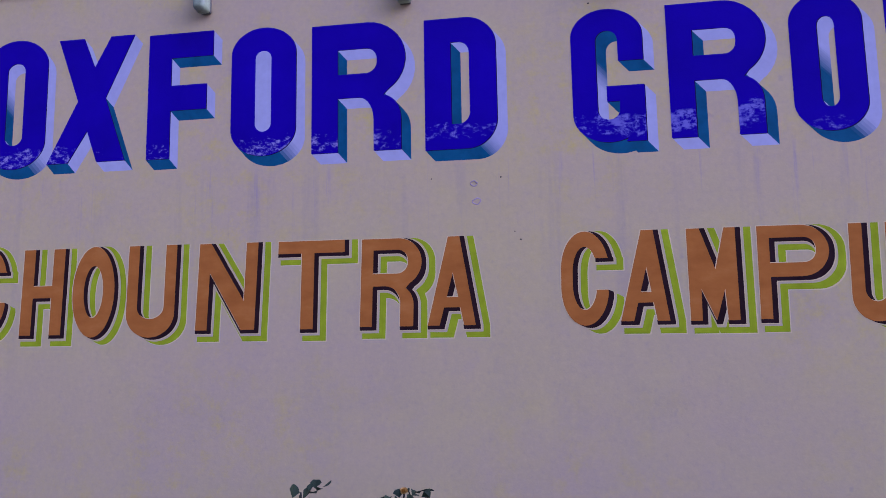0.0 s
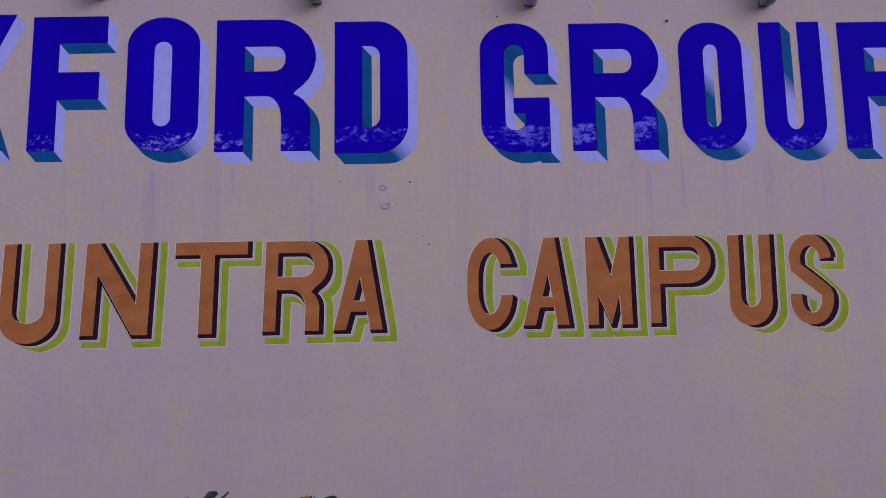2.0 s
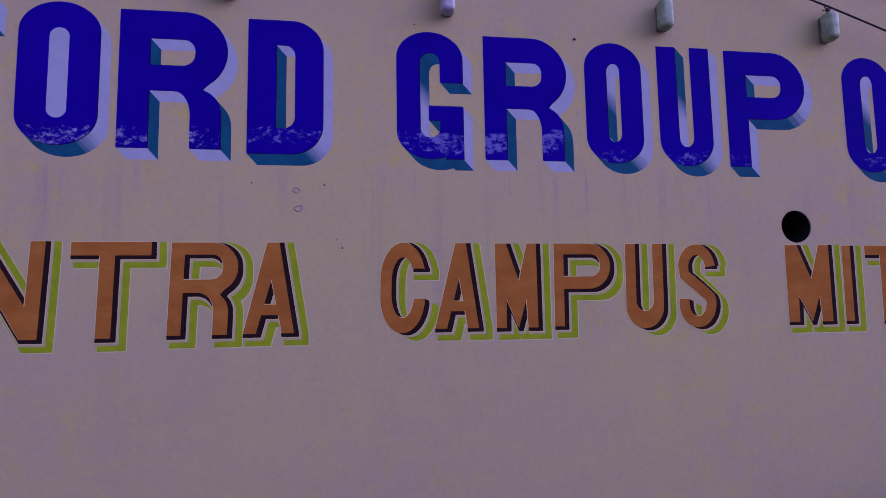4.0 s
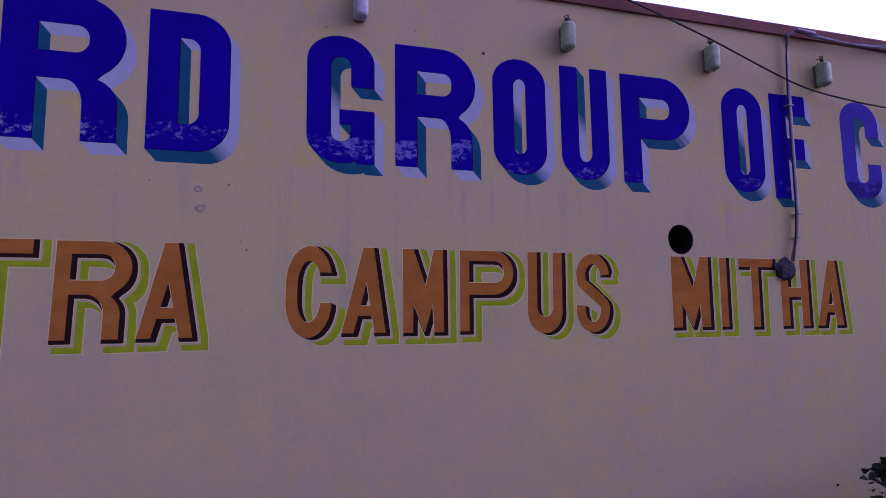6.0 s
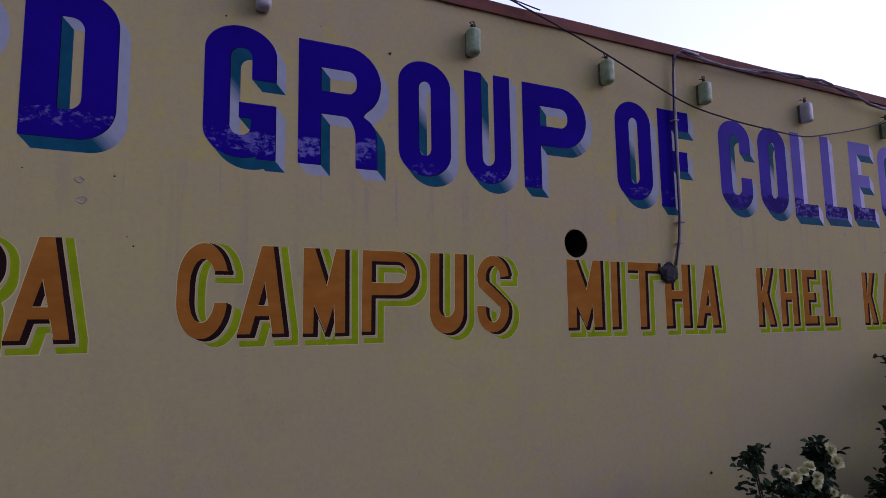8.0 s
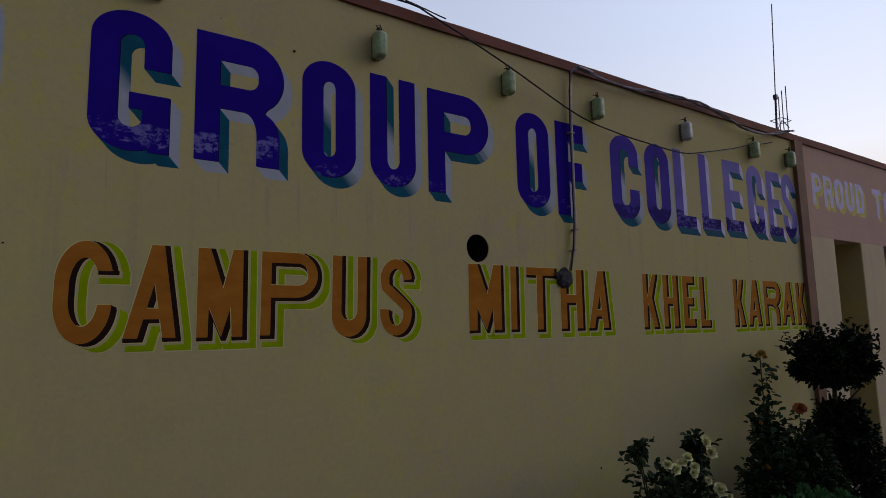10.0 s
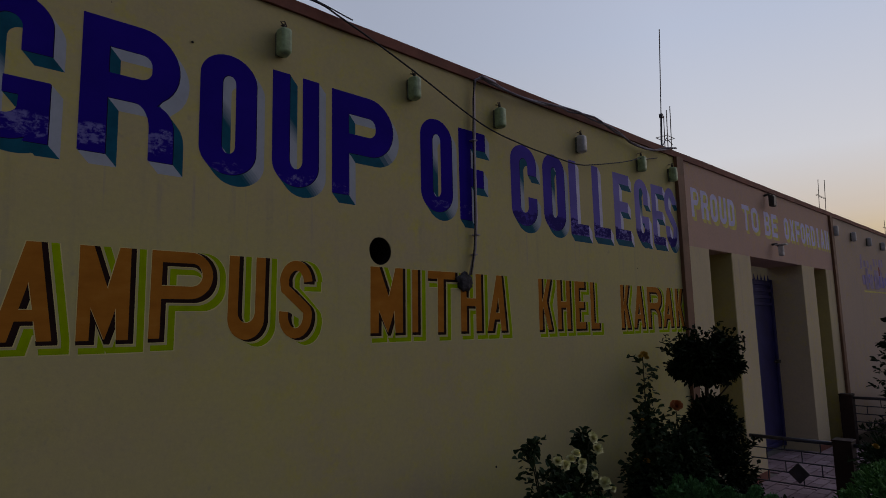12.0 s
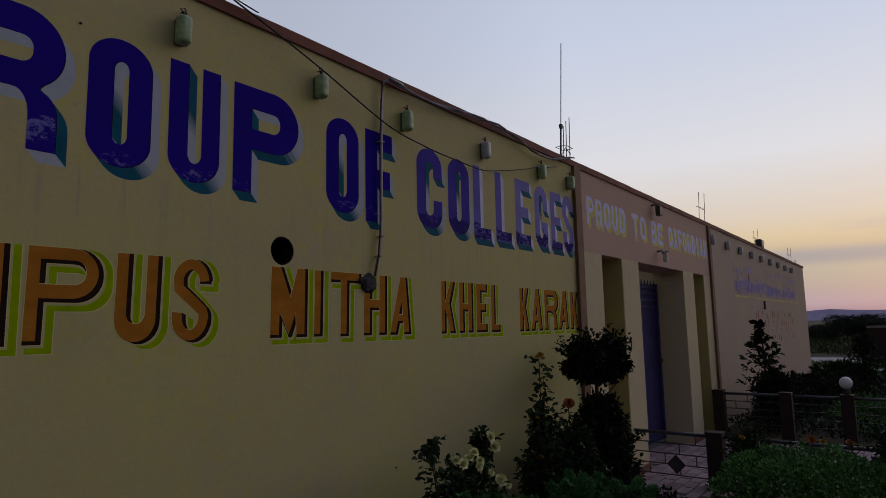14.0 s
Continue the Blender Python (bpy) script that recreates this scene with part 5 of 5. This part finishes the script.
feathery_shrub(4.95, -0.76, 0.78, 0.34, 20, 62)
feathery_shrub(5.45, -0.80, 0.66, 0.36, 20, 63)


def hedge(x0, x1, y0, y1, top, n, seed, material, label):
    rs = np.random.RandomState(seed)
    h = thing("hedge", label, "hedge", at=((x0 + x1) / 2, (y0 + y1) / 2, 0))
    hx, hy = (x1 - x0) / 2, (y1 - y0) / 2
    p = np.c_[rs.uniform(-hx, hx, n), rs.uniform(-hy, hy, n), np.zeros(n)]
    roof = np.array([top * (1 + 0.24 * noise.noise((a * 3 + seed, b * 3, 0)) + 0.12 * noise.noise((a * 9, b * 9, seed))) for a, b, _ in p])
    edge = np.minimum(1, np.minimum((hx - abs(p[:, 0])) / 0.18, (hy - abs(p[:, 1])) / 0.18))
    p[:, 2] = roof * (0.82 + 0.18 * edge) * (1 - rs.rand(n) ** 2.2 * 0.85)
    out = np.c_[p[:, 0] / hx * 0.5, p[:, 1] / hy * 0.5, np.full(n, 0.8)]
    leaves("foliage", p, out, 0.036, 0.022, material, h, seed)
    for k in range(14):
        a, b = rs.uniform(-hx, hx) * 0.8, rs.uniform(-hy, hy) * 0.8
        part("stem", tube([(a, b, 0), (a * 1.05, b, top * 0.4), (a * 1.1, b * 1.05, top * 0.75)], 0.007, 5, 0.5), BARK, h)
    return h


hedge(6.35, 7.58, -2.75, -1.04, 0.50, 16500, 71, HEDGE, "low green clipped hedge beside the garden rail")
hedge(5.9, 6.7, -0.75, -0.45, 0.28, 1200, 72, BOX, "dark low planting under the topiary")
hedge(3.85, 6.0, -0.55, -0.2, 0.44, 4200, 75, BOX, "dark low planting along the wall's foot")
rose_bush("orange marigold-like roses behind the hedge", (7.5, -1.5, 0), [(-0.1, 0.3, 0.55), (0.0, 0.1, 0.56), (0.05, -0.1, 0.55), (0.0, -0.4, 0.56), (0.08, -0.6, 0.56)], [(Y, -0.05, 0.45, 0.55, 1.0), (O_, 0.0, -0.05, 0.57, 0.9), (O_, 0.05, -0.3, 0.56, 0.8), (Y, 0.06, -0.12, 0.55, 1.1)], 77, 2.0)


def shrub(label, at, radii, z, n, seed, leaf=0.05, material=BOX, extra=None, name="shrub"):
    rs = np.random.RandomState(seed)
    s = thing(name, label, "shrub", at=at)
    p, o = blob_points(rs, n, (0, 0, z), radii, 0.3, 0.55, 2.0)
    p[:, 2] = np.maximum(p[:, 2], 0.03)
    q, w = shoots(rs, (0, 0, z), radii, 30, radii[2] * 0.55)
    leaves("foliage", np.r_[p, q], np.r_[o, w], leaf, leaf * 0.5, material, s, seed)
    for k in range(5):
        a = k * 1.3
        part("stem", tube([(0, 0, 0), (radii[0] * 0.3 * math.cos(a), radii[1] * 0.3 * math.sin(a), z * 0.6), (radii[0] * 0.6 * math.cos(a), radii[1] * 0.6 * math.sin(a), z + radii[2] * 0.3)], 0.012, 6, 0.4), BARK, s)
    return s


def cone_shrub(x, y, top, seed):
    """Upright young evergreen: a leader with ragged side shoots."""
    rs = np.random.RandomState(seed)
    s = thing("young_tree", "dark upright young evergreen beside the far wall", "tree", at=(x, y, 0))
    part("trunk", tube([(0, 0, 0), (0.02, 0, top * 0.5), (0, 0, top)], 0.02, 6, 0.3), BARK, s)
    pts, out = [], []
    for k in range(44):
        u = 0.34 + 0.66 * ((k // 5) + 0.25 * rs.rand()) / 8.6  # whorls up the leader
        a = rs.uniform(0, 6.28)
        ln = (0.22 * (1.15 - u) + 0.05 + 0.06 * rs.rand()) * (0.7 + 0.6 * rs.rand())
        d = np.array([math.cos(a), math.sin(a), 0.5])
        for i in range(16):
            pts.append(np.array([0, 0, min(u, 0.985) * top]) + d * ln * i / 15)
            out.append(d + rs.normal(0, 0.5, 3))
    leaves("foliage", pts, out, 0.085, 0.05, BOX, s, seed)


cone_shrub(11.38, -0.57, 1.50, 81)
shrub("dark bushy shrub along the far wall", (11.5, -0.66, 0), (0.26, 0.22, 0.30), 0.42, 1300, 82, 0.07)
shrub("dark bushy shrub along the far wall", (12.4, -0.6, 0), (0.5, 0.35, 0.27), 0.42, 1500, 83, 0.07)
shrub("dark bushy shrub along the far wall", (13.9, -0.7, 0), (0.7, 0.4, 0.22), 0.32, 1500, 84, 0.08)
shrub("dark bushy shrub along the far wall", (15.9, -0.8, 0), (0.9, 0.5, 0.18), 0.26, 1500, 85, 0.09)
shrub("dusty reddish shrub beside the far wall", (17.6, -0.9, 0), (0.8, 0.5, 0.22), 0.36, 1400, 86, 0.09, ROSEL)
shrub("low green shrub beyond the path", (12.2, -1.7, 0), (0.6, 0.45, 0.2), 0.2, 1800, 87, 0.05, HEDGE)
shrub("low green shrub beyond the path", (12.6, -2.6, 0), (0.8, 0.5, 0.22), 0.22, 2000, 88, 0.05, HEDGE)
shrub("tall grey-green shrub close to the garden rail", (7.25, -2.16, 0), (0.22, 0.16, 0.30), 0.48, 1500, 89, 0.045, ROSEL)


shrub("dark rose foliage beside the rail post", (7.62, -1.08, 0), (0.15, 0.17, 0.20), 0.36, 1500, 90, 0.042, ROSEL)


def conifer(x, y, top, seed):
    rs = np.random.RandomState(seed)
    s = thing("conifer", "dark young conifer with level tiers of branches", "tree", at=(x, y, 0))
    part("trunk", tube([(0, 0, 0), (0, 0, top)], 0.035, 8, 0.25), BARK, s)
    pts, out = [], []
    for tier in range(7):
        z = top * (0.22 + 0.12 * tier)
        ln = (top * 0.42) * (1.0 - 0.12 * tier)
        for k in range(7):
            a = k * 0.9 + tier * 0.5
            d = np.array([math.cos(a), math.sin(a), 0.12])
            for i in range(26):
                pts.append(np.array([0, 0, z]) + d * ln * i / 25)
                out.append(d * 0.3 + rs.normal(0, 0.7, 3) + np.array([0, 0, 0.2]))
    leaves("foliage", pts, out, 0.11, 0.03, BOX, s, seed, droop=0)


conifer(17.0, -1.42, 1.2, 91)


# ---------------------------------------------------------------- distance
def tree(x, y, top, wide, seed):
    rs = np.random.RandomState(seed)
    t = thing("tree", "dark broad-crowned tree in the distance", "tree", "far trees", (x, y, 0))
    part("trunk", tube([(0, 0, 0), (0.1, 0, top * 0.3), (0, 0.1, top * 0.6)], top * 0.035, 8, 0.5), BARK, t)
    pts, out = [], []
    for k in range(9):
        a = rs.uniform(0, 6.28)
        c = (math.cos(a) * wide * rs.uniform(0.1, 0.65), math.sin(a) * wide * rs.uniform(0.1, 0.65), top * rs.uniform(0.42, 0.82))
        part("limb", tube([(0, 0, top * 0.32), (c[0] * 0.5, c[1] * 0.5, c[2] * 0.75), c], top * 0.014, 6, 0.4), BARK, t)
        p, o = blob_points(rs, 700, c, (wide * 0.42, wide * 0.42, top * 0.17), 0.2, 0.5, 2.0)
        pts.append(p)
        out.append(o)
    leaves("crown", np.concatenate(pts), np.concatenate(out), top * 0.05, top * 0.035, DUSK, t, seed)


for i in range(16):
    rs = np.random.RandomState(200 + i)
    tree(62 + 14 * rs.rand(), 2.0 - 4.2 * i + 2 * rs.rand(), rs.uniform(1.1, 1.7), rs.uniform(1.4, 2.2), 300 + i)
tree(45, 0.7, 1.85, 1.5, 341)
tree(44, -0.4, 1.8, 1.7, 343)
tree(46, 2.9, 1.15, 0.9, 344)
tree(45, 2.1, 1.05, 0.9, 345)
tree(58, 3.3, 1.25, 1.4, 346)
tree(59, 5.2, 1.15, 1.5, 347)
tree(57, 4.3, 0.95, 1.2, 348)
tree(52, -9.5, 2.6, 2.0, 342)


def low_growth():
    rs = np.random.RandomState(9)
    n = 40000
    x = 33 + 45 * rs.rand(n) ** 1.4
    y = 6 - 26 * rs.rand(n)
    z = np.abs(rs.normal(0, 0.22, n)) * (0.5 + 0.8 * rs.rand(n))
    holder = leaves("far_scrub", np.c_[x, y, z], np.tile([0, 0, 1.0], (n, 1)), 0.15, 0.07, FIELD, None, 10)
    tagged(holder, "dark scrub and grass in the fields", "scrub", kind="stuff")


low_growth()
setting("boundary_wall", box(26.0, 26.3, -40, -1.05, 0, 1.22), POST, "dark low boundary wall beyond the garden", "wall")
setting("boundary_coping", box(25.95, 26.35, -40, -1.03, 1.221, 1.29), MORTAR, "grey coping on the boundary wall", "coping")
ROAD = simple("pale_concrete_road", (0.30, 0.29, 0.31), 0.85, vary=0.15, scale=1.5)
setting("road", box(27.6, 31.0, -200, 60, -0.05, 0.02), ROAD, "pale concrete road crossing beyond the garden", "road")
setting("pavement", box(23.6, 24.5, -200, 20, -0.05, 0.03), ROAD, "narrow concrete path crossing the garden", "path")
lawn = np.random.RandomState(12)
n = 14000
gx, gy = 21.2 + 6.2 * lawn.rand(n), 6 - 20 * lawn.rand(n)
keep = (gx < 23.5) | (gx > 24.6)
tagged(leaves("grass", np.c_[gx, gy, np.zeros(n)][keep], np.tile([0, 0, 1.2], (keep.sum(), 1)), 0.16, 0.02, HEDGE, None, 13, droop=0), "rough grass strip beside the road", "grass", kind="stuff")
n = 16000
gx, gy = 10.95 + 9.8 * lawn.rand(n), -0.1 - 6 * lawn.rand(n)
tagged(leaves("ground_cover", np.c_[gx, gy, 0.16 * lawn.rand(n)], np.tile([0, 0, 0.7], (n, 1)), 0.09, 0.035, ROSEL, None, 14, droop=0), "low dark ground cover in the garden bed", "ground cover", kind="stuff")


def ridge(x, base, high, seed, name, material):
    bm = bmesh.new()
    prev = None
    for i in range(161):
        y = -1600 + 20 * i
        h = base + high * (0.5 + 0.6 * noise.fractal((y * 0.006, seed, 0), 1.0, 2.0, 5))
        a, b, c = bm.verts.new((x, y, -2)), bm.verts.new((x + 60, y, h)), bm.verts.new((x + 500, y, -2))
        if prev:
            bm.faces.new((prev[0], a, b, prev[1]))
            bm.faces.new((prev[1], b, c, prev[2]))
        prev = (a, b, c)
    return setting(name, bm, material, "low hazy hills on the horizon", "hills")


ridge(1500, 15, 13, 3.3, "backdrop_hills", simple("hazy_hill", (0.42, 0.36, 0.52), 1.0, vary=0.12, scale=0.01, relief=0, spec=0.0, fine=0.1))

# ---------------------------------------------------------------- pavers of the path, last
PW, PL = 0.105, 0.215
paver_me = bpy.data.meshes.new("paver")
bm = box(-PL / 2, PL / 2, -PW / 2, PW / 2, -0.03, 0.012)
for v in bm.verts:
    if v.co.z > 0:
        v.co.x *= 0.965
        v.co.y *= 0.93
bm.to_mesh(paver_me)
bm.free()
paver_me.materials.append(PAVER)
rng = random.Random(31)
far_bm = bmesh.new()
row = 0
y = 0.26
while y > -5.9:
    x = 7.42 + (0.11 if row % 2 else 0.0)
    lo, hi = (8.36, 9.75) if y > -0.02 else (7.4, 10.6)
    while x < 10.52:
        if lo < x < hi:
            place_at = Matrix.LocRotScale((x, y, 0.037 + rng.uniform(-0.003, 0.003)), Euler((rng.uniform(-0.012, 0.012), rng.uniform(-0.012, 0.012), rng.uniform(-0.02, 0.02))), None)
            if y > -1.3:
                o = new("paver", paver_me)
                o.parent = path
                o.matrix_basis = place_at
            else:
                r = bmesh.ops.create_cube(far_bm, size=1)
                bmesh.ops.transform(far_bm, matrix=place_at @ Matrix.Diagonal((PL * 0.97, PW * 0.95, 0.03, 1)), verts=r["verts"])
        x += PL + 0.008
    y -= PW + 0.008
    row += 1
tagged(part("paver", far_bm, PAVER, path), kind="stuff")
